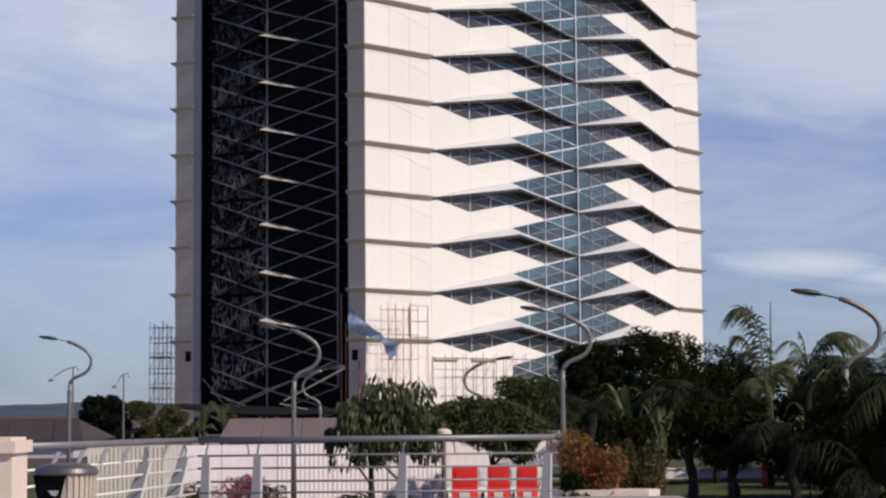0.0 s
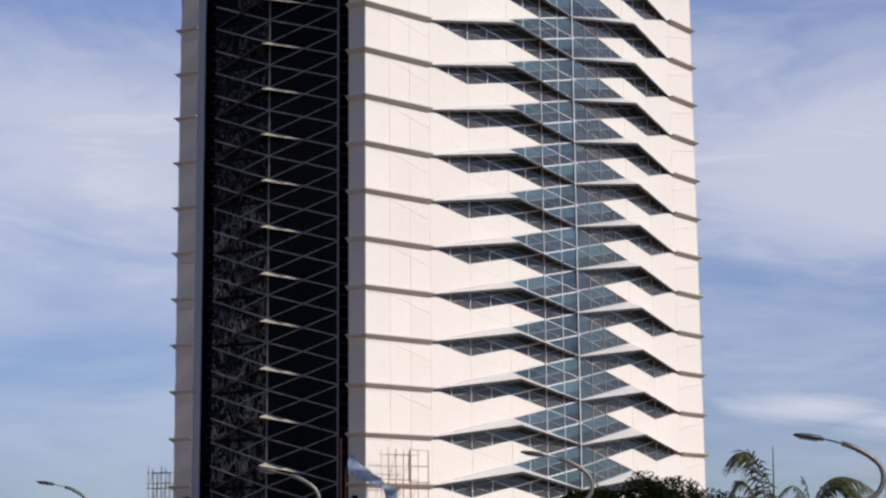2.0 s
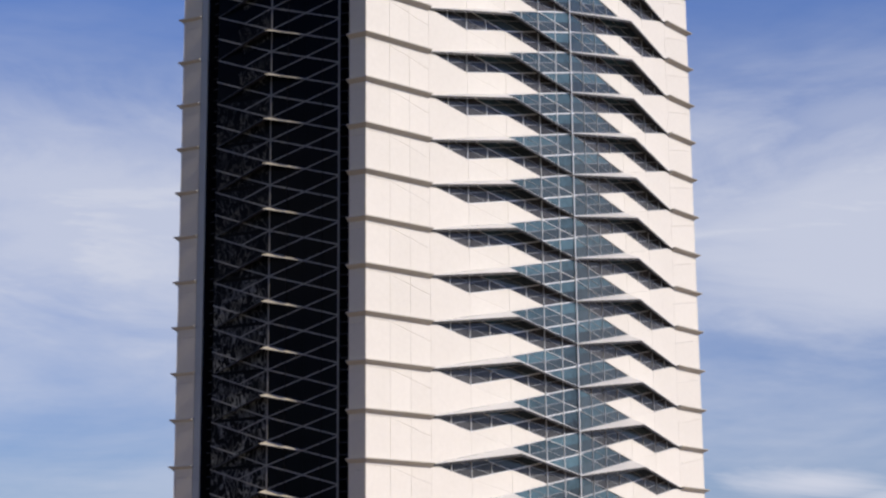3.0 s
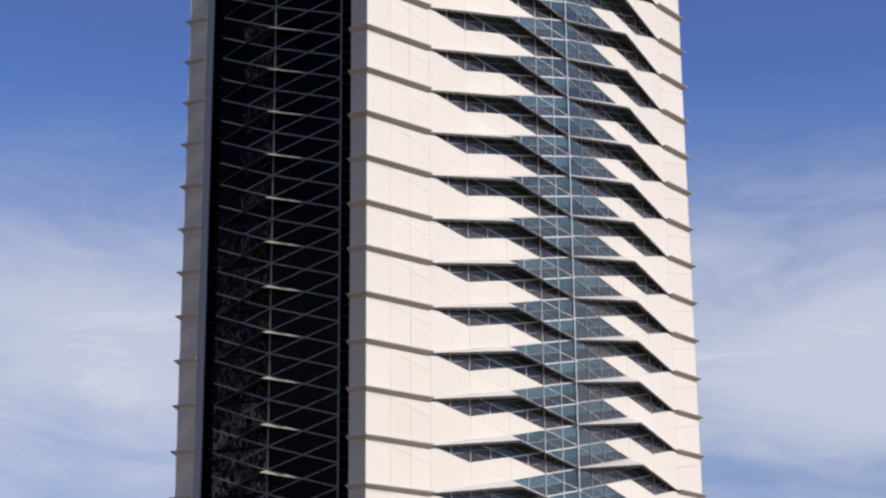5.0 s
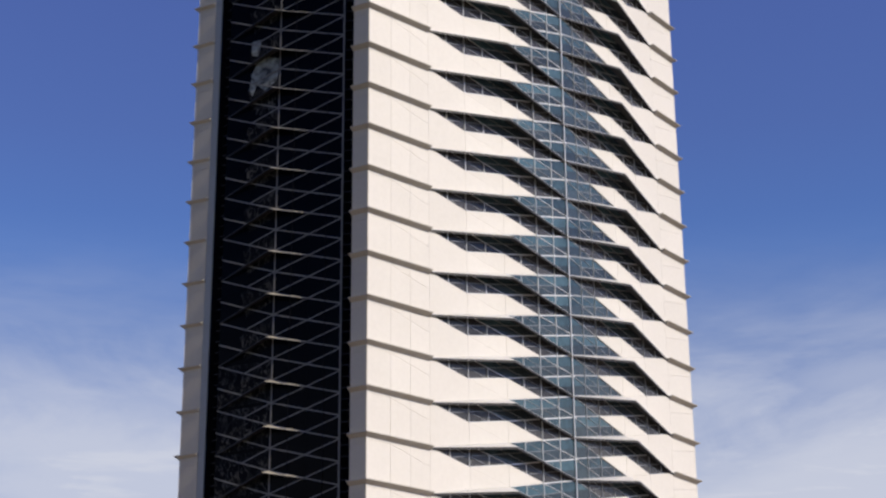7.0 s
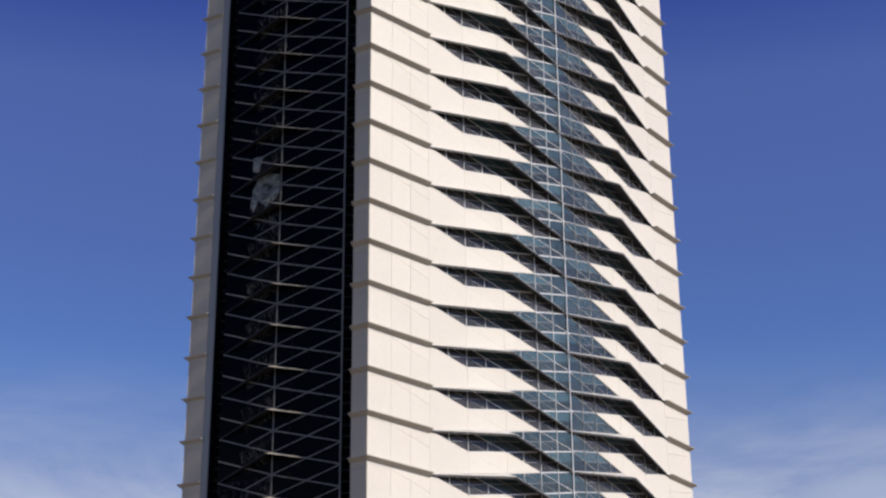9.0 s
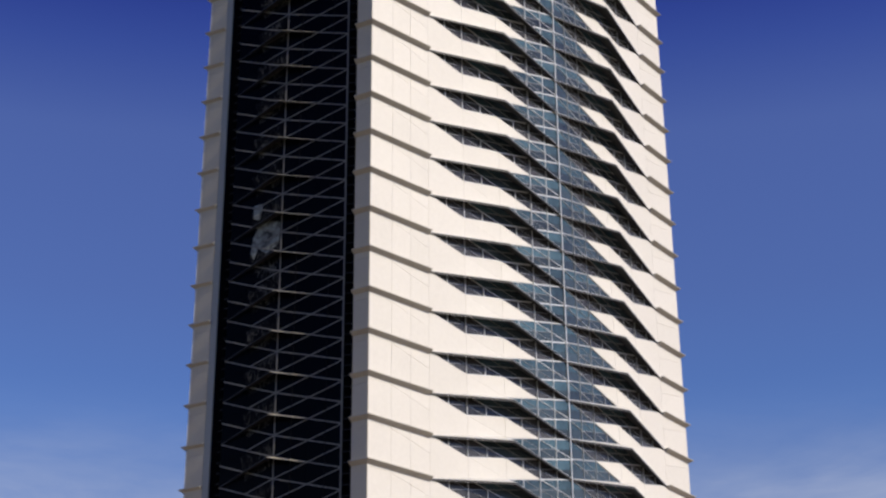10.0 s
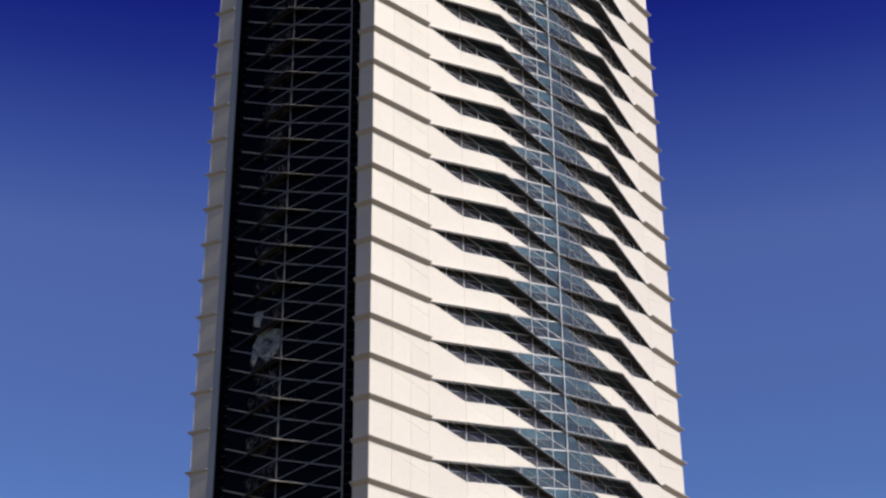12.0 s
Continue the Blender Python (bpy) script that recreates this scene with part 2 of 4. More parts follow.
M_FARG = material("yellow_green_leaf", (0.075, 0.080, 0.028), 0.6, 0, 0.5, 0.5, 4, isle=0.9, trans=0.25, spec=0.1)
M_OLIVE = material("olive_leaf", (0.075, 0.06, 0.014), 0.5, 0, 0.5, 1.3, 8, isle=0.9, trans=0.25)
M_BOUG = material("bougainvillea_flower", (0.28, 0.03, 0.06), 0.6, 0, 0.5, 3, 8, isle=0.9, trans=0.3, tint=(0.55, 0.10, 0.16))
M_DECK = material("paving", (0.34, 0.31, 0.28), 0.85, 0, 0.15, 1.5, 20, bump=0.2)
M_CURB = material("kerb_concrete", (0.70, 0.60, 0.49), 0.85, 0, 0.15, 1.5, 25, bump=0.3)
# haze over the far woods, put into their blue-grey
M_HILL = material("hazed_hill_woods", (0.085, 0.11, 0.135), 0.95, 0, 0.35, 0.01, 0.08, spec=0.0)
M_SHED = material("site_shed_wall", (0.5, 0.47, 0.46), 0.7, 0, 0.1, 0.8, 8)


def ground_material():
    """Grass near the place, brown earth far off, and an unseen pale band added between to bounce light."""
    m = material("ground_mix", (0.105, 0.078, 0.066), 0.95, 0, 0.3, 0.05, 3.0, bump=0.4, spec=0.1)
    n, l = m.node_tree.nodes, m.node_tree.links
    b = n["Principled BSDF"]
    old = b.inputs["Base Color"].links[0].from_socket
    geo, nz, mr, mix = n.new("ShaderNodeNewGeometry"), n.new("ShaderNodeTexNoise"), n.new("ShaderNodeMapRange"), n.new("ShaderNodeMixRGB")
    nz.inputs["Scale"].default_value = 0.08
    l.new(geo.outputs["Position"], nz.inputs[0])
    mr.inputs[1].default_value, mr.inputs[2].default_value = 0.28, 0.44
    l.new(nz.outputs[0], mr.inputs[0])
    mix.inputs[2].default_value = (0.075, 0.085, 0.03, 1)
    sp, near, mm = n.new("ShaderNodeSeparateXYZ"), n.new("ShaderNodeMapRange"), n.new("ShaderNodeMath")
    l.new(geo.outputs["Position"], sp.inputs[0])
    near.inputs[1].default_value, near.inputs[2].default_value, near.inputs[3].default_value, near.inputs[4].default_value = 60.0, 75.0, 1.0, 0.0
    l.new(sp.outputs["Y"], near.inputs[0])
    mm.operation = "MULTIPLY"
    l.new(mr.outputs[0], mm.inputs[0])
    l.new(near.outputs[0], mm.inputs[1])
    l.new(mm.outputs[0], mix.inputs[0])
    # unseen pale band, added to bounce warm light onto the tower's shaded faces
    pale, band = n.new("ShaderNodeMixRGB"), n.new("ShaderNodeMapRange")
    pale.inputs[2].default_value = (0.40, 0.32, 0.245, 1)
    band.inputs[1].default_value, band.inputs[2].default_value, band.inputs[3].default_value, band.inputs[4].default_value = 104.0, 112.0, 0.0, 0.9
    l.new(sp.outputs["Y"], band.inputs[0])
    far = n.new("ShaderNodeMapRange")
    far.inputs[1].default_value, far.inputs[2].default_value, far.inputs[3].default_value, far.inputs[4].default_value = 260.0, 300.0, 1.0, 0.0
    l.new(sp.outputs["Y"], far.inputs[0])
    site = n.new("ShaderNodeMath")
    site.operation = "MULTIPLY"
    l.new(band.outputs[0], site.inputs[0])
    l.new(far.outputs[0], site.inputs[1])
    l.new(site.outputs[0], pale.inputs[0])
    l.new(old, pale.inputs[1])
    l.new(pale.outputs[0], mix.inputs[1])
    l.new(mix.outputs[0], b.inputs["Base Color"])
    return m


M_GROUND = ground_material()


# ------------------------------------------------------------------ mesh tools
class Geo:
    """Collects vertices and faces for one mesh."""

    def __init__(self):
        self.v, self.f = [], []

    def add(self, vs, fs):
        k = len(self.v)
        self.v += [tuple(a) for a in vs]
        self.f += [tuple(i + k for i in f) for f in fs]
        return self

    def slab(self, poly, off):
        """A solid between a polygon and its copy shifted by off."""
        poly, off = [Vector(a) for a in poly], Vector(off)
        n = len(poly)
        return self.add(poly + [a + off for a in poly],
                        [tuple(range(n))[::-1], tuple(range(n, 2 * n))] + [(i, (i + 1) % n, n + (i + 1) % n, n + i) for i in range(n)])

    def box(self, x0, x1, y0, y1, z0, z1):
        return self.slab([(x0, y0, z0), (x1, y0, z0), (x1, y1, z0), (x0, y1, z0)], (0, 0, z1 - z0))

    def beam(self, a, b, w, d, up=(0, 0, 1)):
        """A bar of section w x d from a to b; d runs along up's side of the bar."""
        a, b = Vector(a), Vector(b)
        t = (b - a).normalized()
        s = t.cross(Vector(up))
        s = s.normalized() if s.length > 1e-4 else Vector((1, 0, 0))
        u = s.cross(t).normalized()
        s, u = s * w / 2, u * d / 2
        return self.slab([a - s - u, a + s - u, a + s + u, a - s + u], b - a)

    def tube(self, pts, radii, k=10):
        pts = [Vector(p) for p in pts]
        if not hasattr(radii, "__len__"):
            radii = [radii] * len(pts)
        vs, fs = [], []
        side = Vector((0.3, 1, 0.1))
        for i, p in enumerate(pts):
            t = (pts[min(i + 1, len(pts) - 1)] - pts[max(i - 1, 0)]).normalized()
            a = t.cross(side)
            a = a.normalized() if a.length > 1e-3 else t.orthogonal().normalized()
            c = t.cross(a)
            vs += [p + (a * math.cos(j * 2 * math.pi / k) + c * math.sin(j * 2 * math.pi / k)) * radii[i] for j in range(k)]
        for i in range(len(pts) - 1):
            fs += [(i * k + j, i * k + (j + 1) % k, (i + 1) * k + (j + 1) % k, (i + 1) * k + j) for j in range(k)]
        fs += [tuple(range(k))[::-1], tuple(range((len(pts) - 1) * k, len(pts) * k))]
        return self.add(vs, fs)

    def mesh(self, name, mat, smooth=False, fix=True):
        me = bpy.data.meshes.new(name)
        me.from_pydata(self.v, [], self.f)
        if fix:
            bm = bmesh.new()
            bm.from_mesh(me)
            bmesh.ops.recalc_face_normals(bm, faces=bm.faces)
            bm.to_mesh(me)
            bm.free()
        me.materials.append(mat)
        if smooth:
            me.shade_smooth()
        return me


def part(name, geo, mat, parent, label="", smooth=False, at=None, fix=True):
    """One mesh object under a thing; geo is a Geo or a finished mesh."""
    me = geo if isinstance(geo, bpy.types.Mesh) else geo.mesh(name, mat, smooth, fix)
    ob = new(name, me)
    ob.parent = parent
    if at is not None:
        ob.location = at
    if label:
        ob["label"] = label
    return ob


def thing(name, label, category, group="", kind="", at=(0, 0, 0)):
    ob = new(name)
    ob.location = at
    ob.empty_display_size = 0.2
    return tagged(ob, label, category, group, kind)


def single(name, geo, mat, label, category, group="", kind="", smooth=False, at=(0, 0, 0)):
    ob = new(name, geo.mesh(name, mat, smooth))
    ob.location = at
    return tagged(ob, label, category, group, kind)


def bez(p0, p1, p2, p3, n=10):
    p0, p1, p2, p3 = map(Vector, (p0, p1, p2, p3))
    return [p0 * (1 - t) ** 3 + p1 * 3 * t * (1 - t) ** 2 + p2 * 3 * t * t * (1 - t) + p3 * t ** 3 for t in (i / n for i in range(n + 1))]


# ------------------------------------------------------------------ ground, hills, deck
GZ = -0.4
g = Geo()
xs = [-3000, -600, -120, -40, 0, 40, 120, 600, 3000]
ys = [-600, -60, 33.6, 60, 100, 200, 500, 1500, 3500]
vs = [(x, y, GZ) for y in ys for x in xs]
g.add(vs, [(j * 9 + i, j * 9 + i + 1, (j + 1) * 9 + i + 1, (j + 1) * 9 + i) for j in range(8) for i in range(8)])
tagged(new("ground", g.mesh("ground", M_GROUND)), "grassy ground with brown earth and an unseen pale band that bounces light", "ground", kind="structure")

g = Geo()
rng = np.random.default_rng(5)
hx = np.linspace(-1900, 1900, 90)
hz = 6 + 12 * np.abs(np.sin(hx / 310 + 0.5)) * (0.6 + 0.4 * np.sin(hx / 97)) + rng.uniform(0, 3, 90)
vs = []
for x, h in zip(hx, hz):
    vs += [(x, 2300, GZ - 1), (x, 2420, h * 0.8), (x, 2600, h), (x, 2900, GZ - 1)]
g.add(vs, [(4 * i + j, 4 * (i + 1) + j, 4 * (i + 1) + j + 1, 4 * i + j + 1) for i in range(89) for j in range(3)])
tagged(new("backdrop_hills", g.mesh("backdrop_hills", M_HILL, True)), "low wooded hills along the hazy horizon", "hills", kind="structure")

g = Geo().box(-30, 4.3, -12, 32.9, GZ - 0.3, 0.0)
tagged(new("pavement", g.mesh("pavement", M_DECK)), "raised paved promenade behind the railing", "pavement", kind="structure")

# ------------------------------------------------------------------ the tower
H = 4.2
Z0 = 10.3 + EYE          # height of the lowest full ledge
N_LO, N_HI = -2, 33      # storeys
C0, C2 = Vector((-6.53, 150.86, 0)), Vector((-8.02, 151.75, 0))
Q, R = Vector((13.01, 169.2, 0)), Vector((27.40, 188.45, 0))
L0, L4 = Vector((-8.96, 153.15, 0)), Vector((-20.62, 157.8, 0))
W0, W1 = Vector((-23.93, 159.8, 0)), Vector((-22.23, 158.9, 0))


class Face:
    """An upright plane of the tower: s metres along it, z above a ledge, out metres in front."""

    def __init__(self, a, b, cols, rise=(0.0, 0.0)):
        self.rise = rise
        self.a, self.u, self.len, self.cols = a, (b - a).normalized(), (b - a).length, cols
        self.n = Vector((self.u.y, -self.u.x, 0))
        if self.n.y > 0:
            self.n = -self.n

    def p(self, s, z, out=0.0):
        return self.a + self.u * s + self.n * out + Vector((0, 0, z + self.rise[0] + (self.rise[1] - self.rise[0]) * s / self.len))

    def node(self, i, z, out=0.0):
        return self.p(self.cols[i], z, out)


FA = Face(C0, Q, [7.6, 12.5, 17.6, 22.3, 27.15])
FB = Face(Q, R, [0.0, 4.8, 9.6, 14.3, 19.1])
FL = Face(L0, L4, [0.0, 3.45, 6.93, 9.75, 12.5], rise=(0.14, -0.17))
HALF = H / 4

tower = thing("office_tower", "tall white office tower with folded glass facade and storey ledges", "building", at=(0, 0, Z0))


def shrink(poly, d):
    c = sum((Vector(a) for a in poly), Vector()) / len(poly)
    return [Vector(a) + (c - Vector(a)) * min(0.4, d / max((c - Vector(a)).length, 1e-6)) for a in poly]


def cell(face, k, z):
    """The left and right halves of the diamond round column k at height z."""
    left = [face.node(k - 1, z), face.node(k, z - HALF), face.node(k, z + HALF)] if k > 0 else None
    right = [face.node(k, z - HALF), face.node(k + 1, z), face.node(k, z + HALF)] if k < 4 else None
    return left, right


panels, panes, gpanes, hpanes, dpanes = [], [], [], [], []
for face, flip in ((FA, False), (FB, True)):
    idx = (lambda k: 4 - k) if flip else (lambda k: k)
    under = [(idx(1), 0), (idx(3), 0)]
    glass = [(idx(2), -3 * HALF), (idx(3), -2 * HALF), (idx(4), -HALF), (idx(4), -3 * HALF)]
    for k, z in under:
        for tri in cell(face, k, z):
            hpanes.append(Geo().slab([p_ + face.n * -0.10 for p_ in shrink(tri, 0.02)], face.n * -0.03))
    for k, z in glass:
        P = lambda a, b: face.node(a, b, -0.10)
        lo, hi = P(k, z - HALF), P(k, z + HALF)
        m1 = (P(k - 1, z) + lo) / 2 if k > 0 else P(k, z)
        m2 = (hi + P(k + 1, z)) / 2 if k < 4 else P(k, z)
        panes.append(Geo().slab(shrink(([P(k - 1, z)] if k > 0 else []) + [m1, m2, hi], 0.02), face.n * -0.03))
        gpanes.append(Geo().slab(shrink([m1, lo] + ([P(k + 1, z)] if k < 4 else []) + [m2], 0.02), face.n * -0.03))
for face, flip in ((FA, False), (FB, True)):
    at = lambda k, j: face.node(4 - k if flip else k, j * HALF, 0.02)
    for poly, gap in (([at(0, 0), at(1, -1), at(1, -3), at(0, -4)], 0.008), ([at(1, -1), at(2, -2), at(1, -3)], 0.014), ([at(1, -1), at(2, -2), at(2, 0)], 0.024), ([at(2, -2), at(3, -1), at(2, 0)], 0.010)):
        panels.append(Geo().slab(shrink(poly, gap), face.n * -0.14))
for k in range(5):
    for z in ([-HALF, -3 * HALF] if k % 2 == 0 else [0, -2 * HALF]):
        for tri in cell(FL, k, z):
            if tri:
                dpanes.append(Geo().slab([p_ + FL.n * -0.10 for p_ in shrink(tri, 0.03)], FL.n * -0.03))


def strip(face, s0, s1, cuts, drop=((0, 0.95), (100, 0.95)), z0=-H, z1=0.0):
    """Wall panels between s0 and s1, one storey high, split by a joint that runs down along the wall as drop tells."""
    out = []
    edges = [s0, *cuts, s1]

    def joint(s_):
        for (a, za), (b, zb) in zip(drop, drop[1:]):
            if s_ <= b:
                return z1 - za - (zb - za) * max(0.0, s_ - a) / (b - a)
        return z1 - drop[-1][1]

    for a, b in zip(edges, edges[1:]):
        a, b = a + 0.011, b - 0.011
        ja, jb = joint(a), joint(b)
        for za, zb, zc, zd in ((z0 + 0.01, z0 + 0.01, jb - 0.01, ja - 0.01), (ja + 0.01, jb + 0.01, z1 - 0.01, z1 - 0.01)):
            out.append(Geo().slab([face.p(a, za, 0.02), face.p(b, zb, 0.02), face.p(b, zc, 0.02), face.p(a, zd, 0.02)], face.n * -0.14))
    return out


FRET = Face(C0, C2, [0])          # shaded return beside the dark face
FW = Face(W0, W1, [0], rise=(0.24, 0.24))            # far white pier
FREV = Face(W1 - FW.n * 0.02, W1 + FW.u * 0.72 - FW.n * 0.02, [0])   # blue-grey strip beside the pier
flat = strip(FA, 0, 7.6, [2.8, 5.2], ((0, 0.5), (2.8, 0.5), (7.6, 1.8))) + strip(FB, 19.1, FB.len, [], ((19.1, 1.8), (FB.len, 0.9)))
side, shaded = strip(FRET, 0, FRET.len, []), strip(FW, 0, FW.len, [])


def ledge(points, n0, n1, out=0.52, h=0.16, drop=0.32):
    """A projecting storey ledge: a thin lip on top of a tapered bracket."""
    a, b = points
    g_ = Geo()
    g_.slab([a, b, b + n1 * out, a + n0 * out], (0, 0, h / 2))
    g_.add([a + Vector((0, 0, -drop)), b + Vector((0, 0, -drop)), b + n1 * (out - 0.02), a + n0 * (out - 0.02), a + Vector((0, 0, 0.01)), b + Vector((0, 0, 0.01))],
           [(0, 1, 2, 3), (4, 5, 2, 3), (0, 3, 4), (1, 2, 5), (0, 1, 5, 4)])
    return g_


nA, nB, nR, nW = FA.n, FB.n, FRET.n, FW.n
corner = (nA + nR).normalized() * 1.15
ledges = [ledge((C0, FA.p(7.6, 0)), corner, nA), ledge((C2, C0), nR, corner),
          ledge((FB.p(19.1, 0), R), nB, (nB + FB.u * 0.9)), ledge((FW.p(0, 0), FW.p(FW.len, 0)), nW * 0.7 - FW.u * 1.0, nW * 0.7, drop=0.2)]


gusset = Geo().slab([FW.p(0, 0), FW.p(0, 0) + (nW * 0.7 - FW.u * 1.0) * 0.52, FW.p(0, -0.45)], nW * -0.1)


def hood(face, m, x, q, apex_s, apex_z, out, thick=0.03, shaded_left=False, deep=0.22):
    """A folded awning: two thin plates from the facade down to a point in front of it, and an underside coloured
    near-black for its shade.
    """
    M, X, Qq, P = face.node(m, 0, 0.03), face.node(x, 2 * HALF, 0.03), face.node(q, 0, 0.03), face.p(apex_s, apex_z, out)
    if shaded_left:                      # the plate is cut to its sunlit part, short of the corner column
        M = X.lerp(M, 0.52)
    top = Geo().slab([M, X, P], (0, 0, -thick))
    left = Geo() if shaded_left else top
    left.slab([X, Qq, P], (0, 0, -thick))
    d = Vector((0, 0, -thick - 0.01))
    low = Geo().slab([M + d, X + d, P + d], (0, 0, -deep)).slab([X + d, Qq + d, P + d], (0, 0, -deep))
    # the plate turned from the sun joins the near-black part as painted shade
    if shaded_left:
        low.add(left.v, left.f)
    return top, low


hoods = [hood(FA, 0, 2, 4, 17.4, 1.42, 1.45), hood(FB, 0, 2, 4, 9.7, 1.42, 1.45), hood(FL, 0, 2, 4, 7.2, 1.83, 0.9, 0.035, True, 0.06)]


def lattice(face, storey_cols, w, d, out, skip=None):
    """The bars of one storey: both slants, the columns and the thin half-way mullions."""
    g_ = Geo()
    for i in range(4):
        for j in range(-4, 0):
            z = j * HALF
            a_even = (i + j) % 2 == 0
            za, zb = (z, z + HALF) if a_even else (z + HALF, z)
            if storey_cols(i, (za + zb) / 2) and not (i == skip and za > zb):
                rising = (zb < za) if skip is not None else (zb > za)
                stout = w * ((0.8 if rising else 1.0) if skip is not None else (1.35 if rising else 0.6))
                g_.beam(face.node(i, za, out), face.node(i + 1, zb, out), d, stout, up=face.n.cross(face.u))
    return g_


def bars(face, spec, w, d, out):
    return [Geo().beam(face.p(s, za, out), face.p(s, zb, out), w, d, up=face.n) for s, za, zb in spec]


always = lambda i, z: True
mullA = lattice(FA, lambda i, z: not (i == 0 and z < -HALF) and not (i == 1 and -3 * HALF < z < -HALF), 0.09, 0.06, -0.05)
mullB = lattice(FB, lambda i, z: not (i == 3 and z < -HALF) and not (i == 2 and -3 * HALF < z < -HALF), 0.09, 0.06, -0.05)
mullL = lattice(FL, always, 0.12, 0.07, -0.05, skip=3)


def cols_of(face, flip):
    """Vertical glazing bars inside the glass diamonds."""
    spec = []
    c = face.cols if not flip else face.cols[::-1]
    half = lambda i: (c[i] + c[i + 1]) / 2
    for z in (0,):
        spec += [(c[1], z - HALF, z + HALF), (half(0), z - HALF / 2, z + HALF / 2), (half(1), z - HALF / 2, z + HALF / 2)]
        spec += [(c[3], z - HALF, z + HALF), (half(2), z - HALF / 2, z + HALF / 2), (half(3), z - HALF / 2, z + HALF / 2)]
    spec += [(c[3], -3 * HALF, -HALF), (half(2), -2.5 * HALF, -1.5 * HALF), (half(3), -4 * HALF, 0)]
    return spec


barsA, barsB = bars(FA, cols_of(FA, False), 0.055, 0.1, -0.05), bars(FB, cols_of(FB, True), 0.045, 0.1, -0.05)
centre = Geo().beam(Q + Vector((0, 0, -H)) + (nA + nB) * 0.02, Q + (nA + nB) * 0.02, 0.09, 0.09, up=nA)
barsL = bars(FL, [(1.72, -H, 0), (5.2, -H, 0)], 0.06, 0.1, -0.05)
barL_mid = Geo().beam(FL.p(6.93, -H, -0.09), FL.p(6.93, 0, -0.09), 0.13, 0.06, up=FL.n)
edgeL = Geo().beam(FL.p(0.05, -H, 0), FL.p(0.05, 0, 0), 0.14, 0.14, up=FL.n)
brkt = []
for z in (-0.6, -1.65, -2.7, -3.75):
    brkt.append(Geo().beam(FL.p(-0.9, z, -0.3), FL.p(0.0, z, -0.1), 0.08, 0.08))
    brkt.append(Geo().beam(FL.p(FL.len, z, -0.25), FL.p(FL.len + 0.5, z, -0.4), 0.06, 0.05))


transoms = []
for face, flip in ((FA, False), (FB, True)):
    idx = (lambda k: 4 - k) if flip else (lambda k: k)
    for k, z in ((idx(1), 0), (idx(2), -3 * HALF), (idx(3), 0), (idx(3), -2 * HALF)):
        a = (face.node(k - 1, z, -0.06) + face.node(k, z - HALF, -0.06)) / 2
        b = (face.node(k, z + HALF, -0.06) + face.node(k + 1, z, -0.06)) / 2
        transoms.append(Geo().beam(a, b, 0.06, 0.06, up=(0, 0, 1)))
        a = (face.node(k - 1, z, -0.07) + face.node(k, z + HALF, -0.07)) / 2
        b = (face.node(k, z - HALF, -0.07) + face.node(k + 1, z, -0.07)) / 2
        transoms.append(Geo().beam(a, b, 0.04, 0.045, up=(0, 0, 1)))


def repeat(name, geos, mat, first, last, label="", singles=300):
    """The same pieces on every storey: parts of their own low down, one joined part above."""
    meshes = [g_.mesh(name, mat) for g_ in geos]
    n_single = min(last - first + 1, max(1, singles // len(geos)))
    for n in range(first, first + n_single):
        for me in meshes:
            part(name, me, mat, tower, label, at=(0, 0, n * H))
    rest = Geo()
    for n in range(first + n_single, last + 1):
        for me in meshes:
            rest.add([v.co + Vector((0, 0, n * H)) for v in me.vertices], [tuple(p_.vertices) for p_ in me.polygons])
    if rest.v:
        tagged(part("upper_" + name, rest, mat, tower, fix=False), label or "the same pieces on the upper storeys", kind="stuff")


repeat("wall_panel", flat, M_WHITE, N_LO, N_HI)
repeat("pier_panel", side, M_PIER, N_LO, N_HI, "pier panel, white cladding greyed for shade")
repeat("grey_pier_panel", shaded, M_PIER, N_LO, N_HI, "pier panel, white cladding greyed for shade")
repeat("pier_strip", strip(FREV, 0, FREV.len, []), M_STRIP, N_LO, N_HI, "smooth blue-grey pier strip")
repeat("facade_panel", panels, M_WHITE, N_LO, N_HI)
repeat("pane", panes, M_GLASS, N_LO + 1, N_HI, "blue reflecting glass pane")
repeat("grey_pane", gpanes, M_GLASSG, N_LO + 1, N_HI, "grey-blue lower glass pane")
repeat("shaded_pane", hpanes, M_SHADEGLASS, N_LO + 1, N_HI, "glass pane greyed for the shade under an awning")
repeat("dark_pane", dpanes, M_DARKGLASS, N_LO, N_HI, "smoked dark glass pane")
repeat("ledge", ledges, M_LEDGE, N_LO + 1, N_HI, "thin grey storey ledge")
repeat("gusset", [gusset], M_LEDGE, N_LO + 1, N_HI, "triangular end bracket of a ledge")
repeat("hood", [h[0] for h in hoods[:2]], M_HOOD, N_LO + 1, N_HI, "folded pale grey awning plates")
repeat("dark_face_hood", [hoods[2][0]], M_PIER, N_LO + 1, N_HI, "awning plate, cut to its sunlit part")
repeat("shade_black_soffit", [h[1] for h in hoods], M_SOFFIT, N_LO + 1, N_HI, "awning underside, its shade put into near-black")
repeat("mullion_lattice", [mullA], M_MULL, N_LO + 1, N_HI, "slanting pale metal bars")
repeat("side_mullion_lattice", [mullB], M_BARB, N_LO + 1, N_HI, "slanting metal bars, greyed for this face's light")
repeat("glazing_bar", barsA, M_MULL, N_LO + 1, N_HI, "upright pale metal bar")
repeat("side_glazing_bar", barsB, M_BARB, N_LO + 1, N_HI, "upright metal bar, greyed for this face's light")
